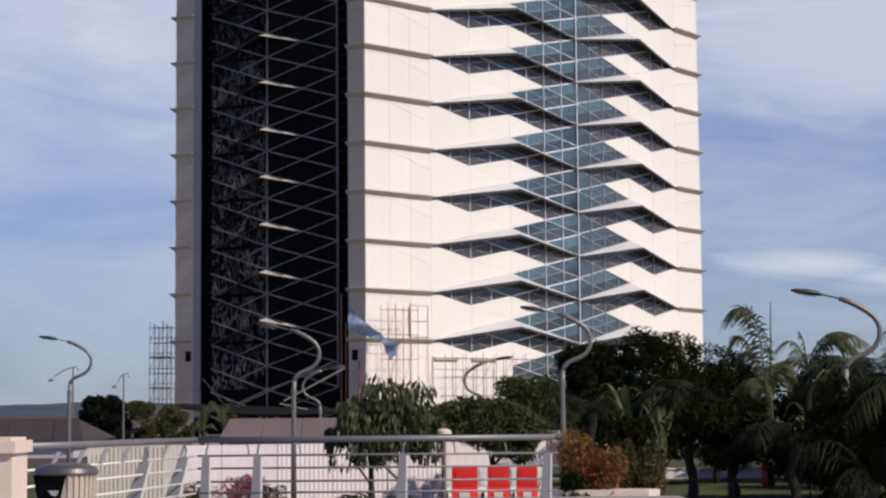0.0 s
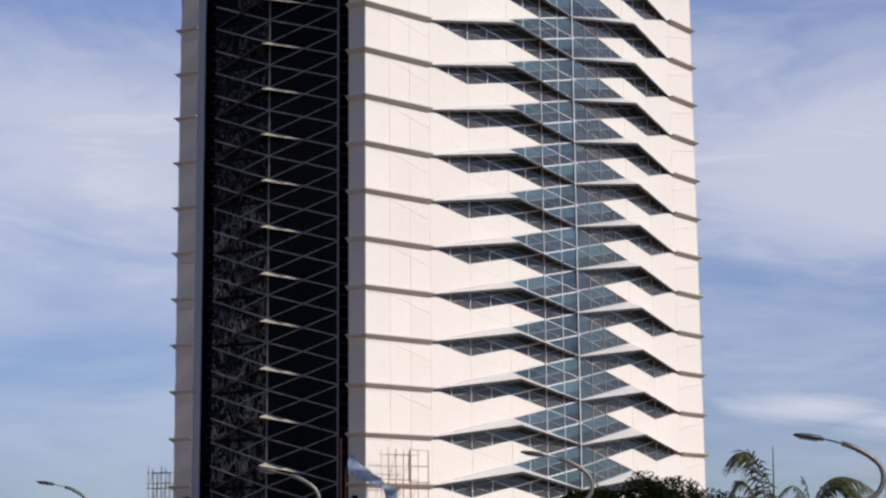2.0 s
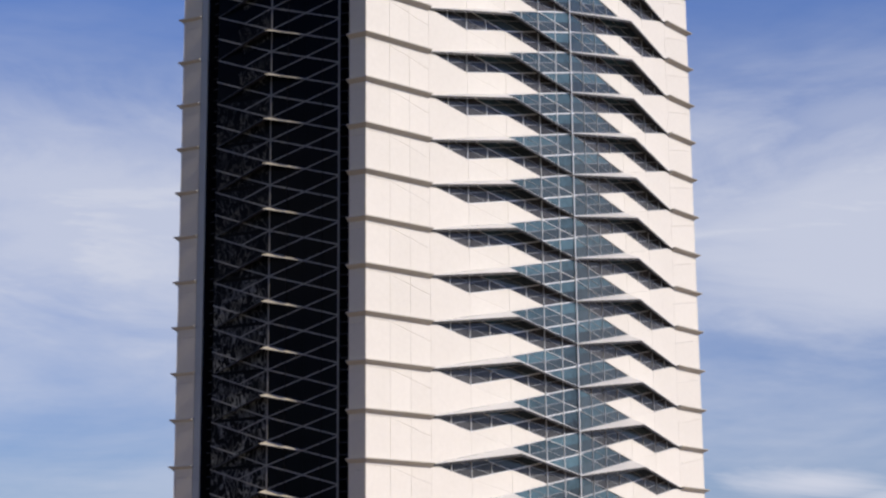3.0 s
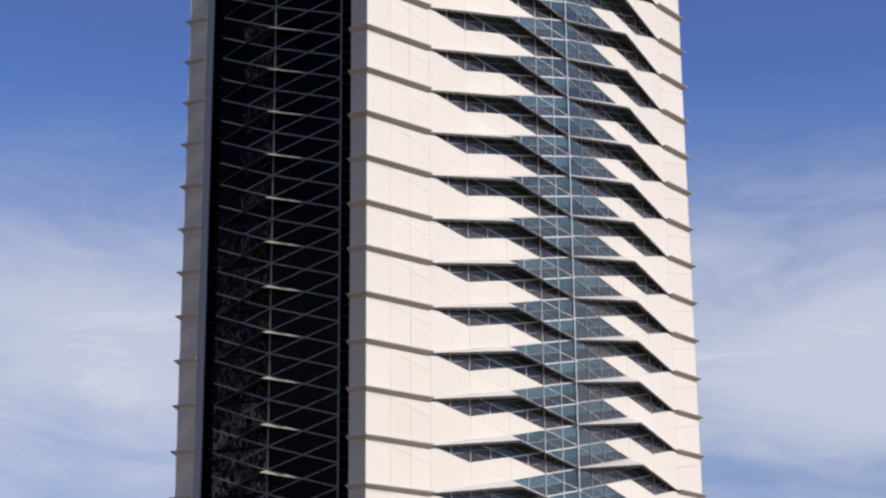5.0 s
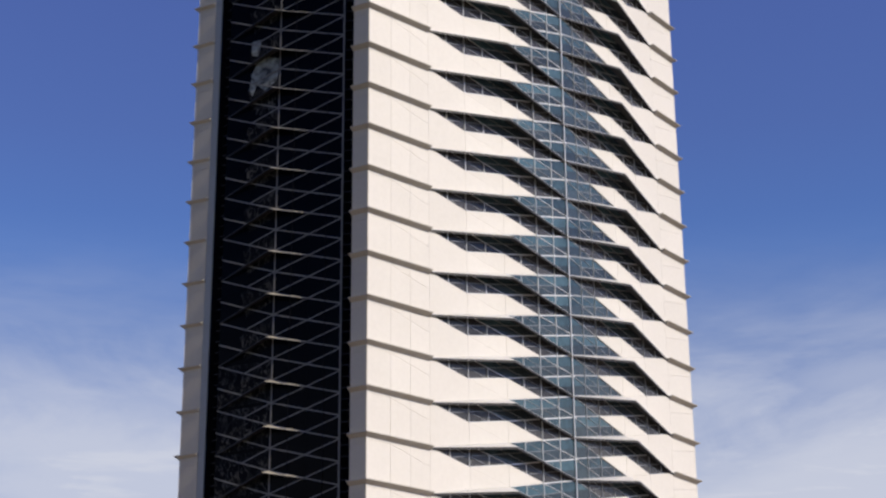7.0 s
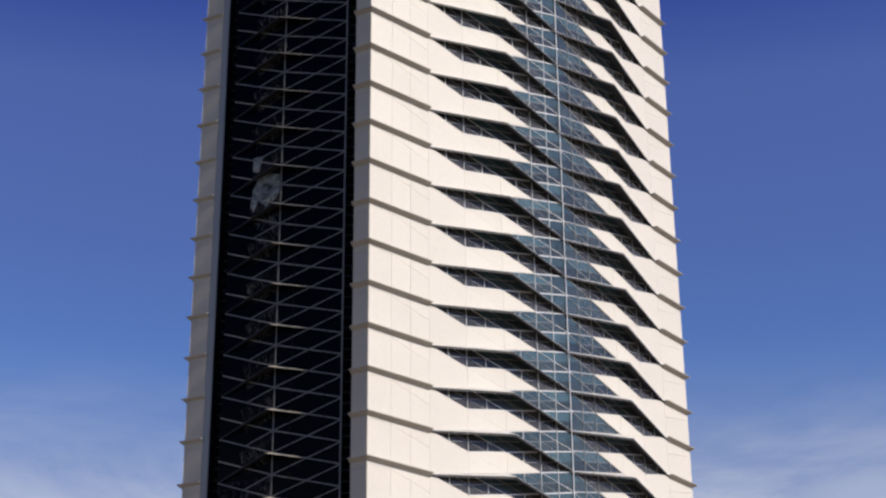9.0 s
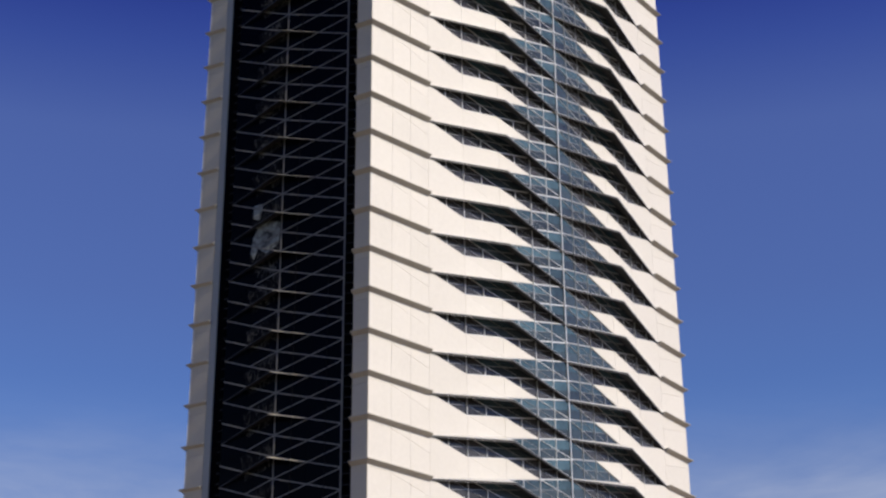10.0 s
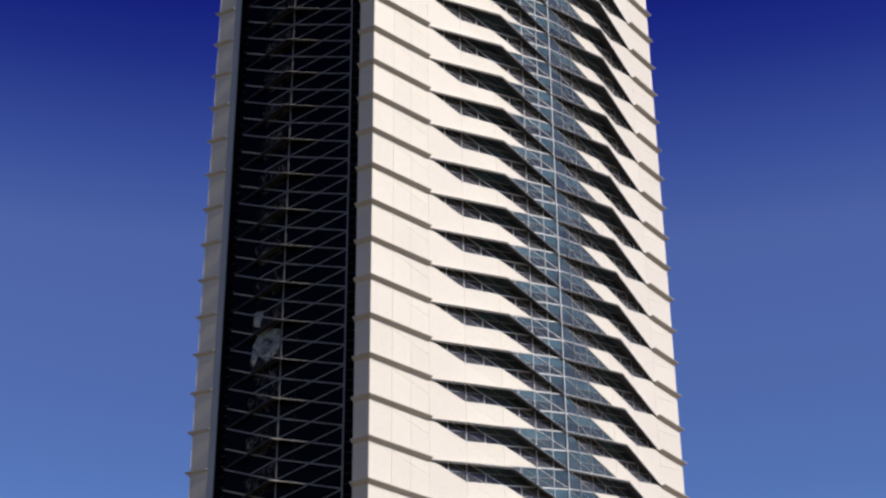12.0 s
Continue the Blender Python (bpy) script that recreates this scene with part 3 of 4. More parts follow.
repeat("corner_bar", [centre], M_MULL, N_LO + 1, N_HI, "grey metal corner bar")
repeat("dark_lattice", [mullL, barL_mid], M_DMULL, N_LO, N_HI, "slanting metal bars, greyed for this face's light")
repeat("edge_bar", [edgeL], M_DMULL, N_LO + 1, N_HI, "grey metal edge bar")
repeat("bracket", brkt, M_SOFFIT, N_LO + 1, N_HI, "short dark bracket")
repeat("transom", transoms, M_TRANSOM, N_LO + 1, N_HI, "thin slanting grey bar")
repeat("dark_glazing_bar", barsL, M_CORE, N_LO + 1, N_HI, "thin dark bar")

# the dark body behind the skin, and the plain walls that close the tower
IN = 0.22
body = [C0 - nA * IN + FA.u * 0.2, Q - (nA + nB) * IN * 0.5, R - nB * IN - FB.u * 0.05, Vector((22, 197, 0)), Vector((-14, 190, 0)), Vector((-22.3, 167, 0)),
        W0 - nW * IN + FW.u * 0.1, W1 - nW * 0.4, FREV.p(FREV.len, 0, -0.3), FREV.p(FREV.len, 0, -2.2), L4 - FL.n * 0.9 - FL.u * 0.0, L4 - FL.n * IN, L0 - FL.n * IN, L0 - FL.n * 1.6, C2 - FRET.n * 2.4 + FRET.u * -0.15, C2 - FRET.n * IN + FRET.u * -0.15]
g = Geo().slab([p_ + Vector((0, 0, -Z0 + GZ)) for p_ in body], (0, 0, Z0 - GZ + N_HI * H + 0.5))
part("core", g, M_CORE, tower, "dark body behind the cladding")
g = Geo().slab([p_ + (p_ - Vector((0, 172, 0))).normalized() * 0.5 + Vector((0, 0, N_HI * H + 0.3)) for p_ in body], (0, 0, 1.2))
part("roof", g, M_LEDGE, tower, "flat roof with a parapet")


# white base wall under the lowest folds, with two dark service openings on the piers
g = Geo().slab([FA.p(7.6, -1.32 * H, 0.14), FA.p(17.5, -1.32 * H, 0.14), FA.p(17.5, GZ - Z0, 0.14), FA.p(7.6, GZ - Z0, 0.14)], nA * -0.2)
part("base_wall", g, M_WHITE, tower, "plain white base wall")
for a, b in ((7.7, 10.6), (12.3, 15.4)):
    part("ledge_stub", Geo().slab([FA.p(a, 5.98 - Z0, 0.14), FA.p(b, 5.98 - Z0, 0.14), FA.p(b, 6.2 - Z0, 0.14), FA.p(a, 6.2 - Z0, 0.14)], nA * 0.25), M_LEDGE, tower, "short grey ledge on the base wall")
for face, s in ((FRET, FRET.len * 0.62), (FW, FW.len * 0.72)):
    z = 6.3 - Z0
    o = part("service_opening", Geo().slab([face.p(s - 0.28, z - 0.45, 0.03), face.p(s + 0.28, z - 0.45, 0.03), face.p(s + 0.28, z + 0.45, 0.03), face.p(s - 0.28, z + 0.45, 0.03)], face.n * 0.06), M_CORE, tower, "small dark service opening")


# rusty downpipes near the corner, and the plain rear walls
for a, z1 in ((FRET.p(FRET.len * 0.35, 0, 0.12), 5.8), (FL.p(-0.35, 0, 0.2), 11.5), (FL.p(-0.75, 0, 0.1), 9.0)):
    part("downpipe", Geo().tube([a + Vector((0, 0, GZ - Z0)), a + Vector((0, 0, z1 - Z0))], 0.07, 8), M_RUST, tower, "rusty orange downpipe")
back = [R, Vector((22, 197, 0)), Vector((-14, 190, 0)), Vector((-22.3, 167, 0)), W0]
for a, b in zip(back, back[1:]):
    d = (b - a).normalized()
    o = Vector((d.y, -d.x, 0)) * 0.12
    part("rear_wall", Geo().slab([a + o + Vector((0, 0, GZ - Z0)), b + o + Vector((0, 0, GZ - Z0)), b + o + Vector((0, 0, N_HI * H + 0.3)), a + o + Vector((0, 0, N_HI * H + 0.3))], o * -0.8), M_WHITE, tower)

# reflections painted as mottled patches on the glass of the dark face
def add_reflection(poly, mat, label="mottled reflection painted on the glass"):
    out = -0.082 if mat is M_REFLECTB else -0.086
    part("reflection_patch", Geo().slab([FL.p(a, b * H, out) for a, b in poly], FL.n * 0.008), mat, tower, label)


for n in range(-2, N_HI):
    if n < 9:
        add_reflection([(7.05, n + 0.04), (12.4, n + 0.04), (12.4, n + 0.97), (7.05, n + 0.97)], M_REFLECT if n < 5 else M_REFLECTC)
    else:
        add_reflection([(7.05, n + 0.30), (9.8, n + 0.04), (10.4, n + 0.62), (7.05, n + 0.97)], M_REFLECTC, "faint reflection painted on the glass")
add_reflection([(7.05, 16.27), (8.2, 16.36), (9.4, 16.26), (10.0, 16.0), (10.2, 15.62), (9.85, 15.42), (9.4, 15.70), (8.5, 15.52), (7.15, 15.72)], M_REFLECTB)
add_reflection([(9.0, 16.86), (10.1, 16.84), (10.05, 16.50), (9.3, 16.42)], M_REFLECTB)
add_reflection([(7.1, 15.35), (9.2, 15.45), (9.4, 14.95), (7.6, 14.8)], M_REFLECT)

# ------------------------------------------------------------------ building site at the foot of the tower
canopy = thing("entrance_canopy", "dark grey winged entrance canopy with raking struts", "canopy", at=(0, 0, 0))
g = Geo()
vs = []
for i in range(13):
    x = -21.9 + i * 1.13
    d = 0.10 + 0.5 * math.sin(math.pi * i / 12) ** 0.7
    zc = 2.15 - 0.55 * (i / 12) ** 0.8
    vs += [(x, 139.5, zc), (x, 139.3, zc - d * 0.7), (x, 146, zc - d), (x, 151, zc + 0.2)]
g.add(vs, [(4 * i + j, 4 * i + (j + 1) % 4, 4 * i + 4 + (j + 1) % 4, 4 * i + 4 + j) for i in range(12) for j in range(4)] + [(0, 1, 2, 3), (48, 51, 50, 49)])
part("wing", g, M_CANOPY, canopy)
for a, b, r in (((-19.0, 141, 4.2), (-16.9, 141, 1.7), 0.09), ((-18.2, 141, 3.3), (-16.2, 141, 1.9), 0.08), ((-16.6, 141, 1.9), (-9.0, 146, 5.6), 0.10),
                ((-12.6, 141, 2.4), (-7.9, 143, 5.0), 0.12), ((-12.9, 141, 2.2), (-9.2, 142, 1.3), 0.12), ((-17.0, 140, 1.6), (-14.5, 140, 0.9), 0.10)):
    part("strut", Geo().tube([a, b], r * 0.6, 8), M_SOFFIT if r < 0.11 else M_DMULL, canopy)
for x in (-20, -14, -9):
    part("column", Geo().tube([(x, 145, GZ), (x, 145, 1.2)], 0.2, 10), M_CANOPY, canopy)


def scaffold(name, label, origin, u, v, bays, lifts, bay=1.8, lift=1.9, depth=1.2, mat=None, planks=(), k=1.0, rails=True):
    """Tubular scaffold: standards, ledgers, transoms, braces and plank decks."""
    mat = mat or M_SCAFF
    t = thing(name, label, "scaffold", "scaffolds on the site")
    o, u, v = Vector(origin), Vector(u).normalized(), Vector(v).normalized()
    up = Vector((0, 0, 1))
    for i in range(bays + 1):
        for q in (0, 1):
            a = o + u * i * bay + v * q * depth
            part("standard", Geo().tube([a, a + up * (lifts * lift + 0.6 * (1 - (i * 7 + q) % 3 * 0.4))], 0.05 * k, 6), mat, t)
    for j in range(1, lifts + 1):
        for q in (0, 1):
            a = o + v * q * depth + up * j * lift
            part("ledger", Geo().tube([a - u * 0.2, a + u * (bays * bay + 0.2)], 0.045 * k, 6), mat, t)
            a += up * -0.9
            if rails:
                part("guard_rail", Geo().tube([a - u * 0.2, a + u * (bays * bay + 0.2)], 0.035 * k, 6), mat, t)
        if j in planks:
            a = o + up * (j * lift + 0.06)
            part("plank_deck", Geo().slab([a, a + u * bays * bay, a + u * bays * bay + v * depth, a + v * depth], up * 0.12), M_PLANK, t)
    for i in range(bays):
        for j in range(lifts):
            if (i + j) % 2 == 0:
                a = o + u * i * bay + up * j * lift
                part("brace", Geo().tube([a, a + u * bay + up * lift], 0.035 * k, 6), mat, t)
    return t


scaffold("tube_scaffold", "narrow tube scaffold tower beside the dark pier", (-25.9, 157.6, GZ), (1, -0.4, 0), (0.3, 0.9, 0), 5, 7, 0.42, 1.35, 1.0, mat=M_SITE, planks=(3, 5), k=0.6)
oA = FA.p(8.0, GZ, 2.2)
scaffold("tube_scaffold", "wide tube scaffold in front of the white base wall", oA, FA.u, -nA, 8, 4, 1.25, 1.62, 0.9, k=0.5, rails=False)
oA = FA.p(0.75, GZ, 2.0)
scaffold("tube_scaffold", "tall rusty tube scaffold at the white corner", oA, FA.u, -nA, 4, 5, 0.85, 2.1, 0.9, mat=M_RUST, k=0.5, rails=False)
g = Geo().slab([FA.p(4.9, 7.95, 0.10), FA.p(7.4, 7.95, 0.10), FA.p(7.4, 10.6, 0.10), FA.p(4.9, 10.6, 0.10)], nA * 0.05)
sheet = thing("site_sheet", "upright white sheet in a thin grey frame before the corner wall", "sheet")
part("panel", g, M_WPLAST, sheet)
for a, b in (((4.9, 7.9), (4.9, 10.7)), ((7.0, 7.9), (7.0, 10.7)), ((4.9, 10.65), (7.0, 10.65)), ((4.9, 9.3), (7.0, 9.3)), ((4.9, GZ), (4.9, 7.9)), ((7.0, GZ), (7.0, 7.9))):
    part("frame_bar", Geo().beam(FA.p(*a, 0.19), FA.p(*b, 0.19), 0.035, 0.035, up=nA), M_SCAFF, sheet)
# blue and white tarpaulin, wrinkled: a sail pulled from the return wall to the scaffold, and a flap hanging from its end
def cloth(A0, A1, B0, B1, label, nu=14, nv=6):
    A0, A1, B0, B1 = map(Vector, (A0, A1, B0, B1))
    g_, rows, w = Geo(), [], nv + 1
    for k in (0.0, 0.03):
        for i in range(nu + 1):
            for j in range(nv + 1):
                a, b = i / nu, j / nv
                p_ = (A0.lerp(A1, a)).lerp(B0.lerp(B1, a), b)
                rows.append(p_ + Vector((0.06 * math.sin(9 * b + 3 * a), 0.22 * math.sin(7 * a + 5 * b) + k, -0.18 * math.sin(math.pi * a) + 0.06 * math.sin(14 * a + 6 * b))))
    fs = [(i * w + j, i * w + j + 1, (i + 1) * w + j + 1, (i + 1) * w + j) for i in range(nu) for j in range(nv)]
    g_.add(rows, fs + [tuple(q + (nu + 1) * w for q in f_[::-1]) for f_ in fs])
    single("tarpaulin", g_, M_TARP, label, "tarpaulin", "tarpaulins on the scaffold", smooth=True)


cloth((-8.0, 151.4, 10.35), (-5.2, 150.0, 8.05), (-8.05, 151.3, 8.55), (-4.9, 149.9, 7.5), "wrinkled blue and white tarpaulin pulled to the scaffold")
cloth((-5.3, 149.8, 7.95), (-3.6, 149.2, 7.2), (-5.0, 149.7, 7.1), (-4.3, 149.3, 5.7), "loose blue tarpaulin flap hanging from the scaffold")

# hoarding of ribbed sheets
hoarding = thing("site_hoarding", "pinkish white ribbed metal hoarding round the site", "hoarding", at=(0, 0, 0))
for i in range(7):
    x0 = -6.05 + i * 1.2
    g = Geo()
    n = 24 if 2 <= i < 5 else 12
    prof = []
    for k in range(n + 1):
        prof.append((x0 + 0.005 + 1.19 * k / n, 40.5 + 0.28 * (x0 + 1.19 * k / n) + ((0.012 if n == 24 else 0.004) if k % 2 else 0.0) + 0.02 * (i % 2)))
    vs = [(x, y, z) for x, y in prof for z in (GZ, 0.88)] + [(x, y + 0.015, z) for x, y in prof for z in (GZ, 0.88)]
    m_ = 2 * (n + 1)
    fs = []
    for k in range(n):
        fs += [(2 * k, 2 * k + 2, 2 * k + 3, 2 * k + 1), (m_ + 2 * k, m_ + 2 * k + 1, m_ + 2 * k + 3, m_ + 2 * k + 2), (2 * k + 1, 2 * k + 3, m_ + 2 * k + 3, m_ + 2 * k + 1)]
    g.add(vs, fs)
    part("sheet", g, M_HOARD, hoarding, fix=False)
part("top_rail", Geo().beam((-6.1, 38.87, 0.83), (2.4, 41.25, 0.83), 0.05, 0.06), M_SCAFF, hoarding)

shed = thing("site_shed", "site shed with a sloping pinkish grey sheet roof", "shed")
part("wall", Geo().box(-5.6, -2.75, 46.1, 48.4, GZ, 0.85), M_SHED, shed)
for i in range(3):
    a, b = -5.78 + i * 1.06, -5.78 + (i + 1) * 1.06 - 0.012
    ta, tb = (a + 4.19) * 0.92 - 4.19, (b + 4.19) * 0.92 - 4.19
    part("roof_sheet", Geo().slab([(a, 45.8, 0.83), (b, 45.8, 0.83), (tb, 47.4, 1.38), (ta, 47.4, 1.38)], (0, 0, 0.04)), M_ROOF, shed)
part("back_roof_sheet", Geo().slab([(-5.65, 47.4, 1.38), (-2.73, 47.4, 1.38), (-2.7, 48.8, 0.83), (-5.7, 48.8, 0.83)], (0, 0, 0.04)), M_ROOF, shed)


low_shed = thing("low_shed", "long low shed with a hipped brown roof beyond the fence", "shed")
part("wall", Geo().box(-33.5, -16.6, 80.4, 87.6, GZ, 0.36), M_SHED, low_shed)
part("roof_front", Geo().slab([(-34, 80, 0.36), (-16.1, 80, 0.36), (-17.1, 84, 1.25), (-33, 84, 1.25)], (0, 0, 0.05)), M_BROWN, low_shed)
part("roof_rear", Geo().slab([(-34, 88, 0.36), (-16.1, 88, 0.36), (-17.1, 84, 1.25), (-33, 84, 1.25)], (0, 0, 0.05)), M_BROWN, low_shed)
part("roof_hip", Geo().slab([(-16.1, 80, 0.36), (-16.1, 88, 0.36), (-17.1, 84, 1.25)], (0, 0, 0.045)), M_BROWN, low_shed)
part("ridge", Geo().tube([(-33, 84, 1.29), (-17.1, 84, 1.29)], 0.06, 8), M_BROWN, low_shed)
for i in range(8):
    part("roof_seam", Geo().beam((-32.5 + i * 2.15, 80, 0.43), (-32.5 + i * 2.05, 84, 1.32), 0.05, 0.03), M_BROWN, low_shed)


def barrier(x0, x1, y, red):
    """A water-filled road barrier: tapered shell with a notched foot and a recessed panel."""
    c, h = (x0 + x1) / 2, (x1 - x0) / 2
    t = thing("road_barrier", ("red" if red else "white") + " plastic road barrier on the grass before the hoarding", "barrier", "road barriers")
    mat = M_RED if red else M_WPLAST
    g = Geo()
    prof = [(0.24, GZ), (0.24, GZ + 0.18), (0.13, GZ + 0.36), (0.11, 0.42)]
    vs = [(c - h, y - d, z) for d, z in prof] + [(c - h, y + d, z) for d, z in prof[::-1]]
    g.slab(vs, (2 * h, 0, 0))
    part("shell", g, mat, t)
    part("recess_panel", Geo().slab([(c - h * 0.7, y - 0.128, 0.02), (c + h * 0.7, y - 0.128, 0.02), (c + h * 0.7, y - 0.118, 0.33), (c - h * 0.7, y - 0.118, 0.33)], (0, -0.012, 0)), mat, t)
    part("foot_notch", Geo().box(c - h * 0.45, c + h * 0.35, y - 0.25, y - 0.235, GZ, -0.13), M_WPLAST if red else M_BLACK, t)


for x0, x1, red in ((-0.02, 0.14, 0), (0.16, 0.71, 1), (0.73, 0.90, 0), (0.92, 1.38, 1), (1.40, 1.52, 0), (1.54, 1.97, 1)):
    barrier(x0, x1, 38.0, bool(red))

g = Geo().box(5.4, 13.0, 50.9, 51.1, GZ, -0.14).box(5.38, 13.02, 50.87, 51.13, -0.14, -0.10)
single("low_wall", g, M_HOARD, "low pinkish white wall behind the garden trees", "wall")

g = Geo().tube([(8.03, 45, GZ), (8.03, 45, 0.05)], [0.075, 0.07], 12).tube([(8.03, 45, 0.05), (8.03, 45, 0.17), (8.03, 45, 0.21)], [0.085, 0.085, 0.03], 12)
single("bollard", g, M_RED, "short red bollard on the lawn under the palms", "bollard", smooth=True)

g = Geo().tube([(8.36, 45.6, GZ), (8.36, 45.6, 2.2), (8.40, 45.6, 4.3)], [0.05, 0.035, 0.01], 8)
single("palm_spear", g, M_PALML, "tall closed spear leaf rising among the palms", "palm leaf")
bl = thing("bollard_lamp", "short post lamp with a flat cap before the hoarding", "lamp")
part("post", Geo().tube([(0.0, 37.6, GZ), (0.0, 37.6, 1.05)], 0.05, 10), M_STEEL, bl)
part("cap", Geo().tube([(0, 37.6, 1.05), (0, 37.6, 1.10), (0, 37.6, 1.17), (0, 37.6, 1.21)], [0.06, 0.17, 0.15, 0.06], 16), M_CREAM, bl)

# ------------------------------------------------------------------ street lamps
def street_lamp(x, y, base, k=1.0, mirror=False, drop=0.0):
    """A hook-shaped lamp: upright pole, S bend, and a flat head held by two thin rods."""
    t = thing("street_lamp", "grey hook-shaped street lamp with a flat slim head", "street lamp", "hook-shaped street lamps")
    sx = -k if mirror else k
    P = lambda a, z: Vector((x + sx * a, y, EYE + (z - EYE) * k - drop))
    pole = [Vector((x, y, base)), P(0, 0.9), P(0, 2.03), P(0.012, 2.25)]
    bend = [P(0.012, 2.25), P(0.04, 2.32), P(0.12, 2.40), P(0.24, 2.45), P(0.36, 2.50), P(0.47, 2.59), P(0.535, 2.71), P(0.55, 2.85), P(0.515, 2.96), P(0.46, 3.04), P(0.36, 3.125), P(0.24, 3.20), P(0.10, 3.27), P(-0.06, 3.325)]
    part("pole", Geo().tube(pole, [0.058, 0.052, 0.047, 0.045], 12), M_STEEL, t, smooth=True)
    part("collar", Geo().tube([P(0, 1.98), P(0, 2.06)], 0.062, 12), M_STEEL, t)
    part("base_flange", Geo().tube([(x, y, base), (x, y, base + 0.03), (x, y, base + 0.12)], [0.14, 0.14, 0.07], 12), M_STEEL, t)
    part("curved_arm", Geo().tube(bend, [0.045 - 0.012 * i / 13 for i in range(14)][:8] + [0.038, 0.04, 0.042, 0.043, 0.043, 0.038], 12), M_STEEL, t, smooth=True)
    for d in (-0.035, 0.035):
        part("rod", Geo().tube([P(-0.04, 3.32) + Vector((0, d, 0)), P(-0.20, 3.36) + Vector((0, d, 0)), P(-0.36, 3.40) + Vector((0, d, 0))], 0.011, 6), M_STEEL, t)
    g_ = Geo()
    sec = [(-0.33, 3.385, 0.03, 0.02), (-0.38, 3.405, 0.085, 0.04), (-0.55, 3.43, 0.10, 0.045), (-0.72, 3.45, 0.085, 0.035), (-0.79, 3.458, 0.03, 0.015)]
    vs = []
    for a, z, w_, h_ in sec:
        c = P(a, z)
        vs += [c + Vector((0, w_ * math.cos(q), h_ * math.sin(q))) for q in (i * math.pi / 5 for i in range(10))]
    fs = [(i * 10 + j, i * 10 + (j + 1) % 10, (i + 1) * 10 + (j + 1) % 10, (i + 1) * 10 + j) for i in range(4) for j in range(10)] + [tuple(range(10)), tuple(range(40, 50))]
    g_.add(vs, fs)
    head = part("lamp_head", g_, M_HEAD, t, "dark flat lamp head", smooth=True)
    part("lens", Geo().slab([P(-0.42, 3.37) + Vector((0, -0.06, 0)), P(-0.70, 3.412) + Vector((0, -0.06, 0)), P(-0.70, 3.412) + Vector((0, 0.06, 0)), P(-0.42, 3.37) + Vector((0, 0.06, 0))], (0, 0, -0.012)), M_LENS, head)


for x, y, drop, mir in ((-9.5, 45.4, -0.09, False), (-3.055, 36.5, 0, False), (2.26, 33.9, -0.08, False), (6.12, 27.2, 0.08, False), (1.13, 49.0, 0.42, True), (-3.86, 56.0, 0.46, True)):
    street_lamp(x, y, GZ, 0.96 if y == 36.5 else 1.0, mir, drop)


def far_lamp(x, y, top, arm):
    t = thing("road_lamp", "thin grey road lamp with a drooping arm", "street lamp", "far road lamps")
    part("pole", Geo().tube([(x, y, GZ), (x, y, top)], [0.06, 0.035], 8), M_STEEL, t)
    part("arm", Geo().tube([(x + 0.25, y, top - 0.2), (x + 0.2, y, top + 0.05), (x - arm * 0.5, y, top - 0.15), (x - arm, y, top - 0.5)], 0.025, 8), M_STEEL, t)
    part("lamp_head", Geo().tube([(x - arm + 0.06, y, top - 0.46), (x - arm - 0.02, y, top - 0.6), (x - arm - 0.25, y, top - 0.66)], [0.05, 0.10, 0.05], 8), M_LENS, t)


far_lamp(-18.65, 90, 3.9, 1.0)
far_lamp(-16.1, 90, 3.55, 0.35)

# ------------------------------------------------------------------ railing, pillar, bin
railing = thing("railing", "promenade railing with a steel top rail and white plates", "railing")


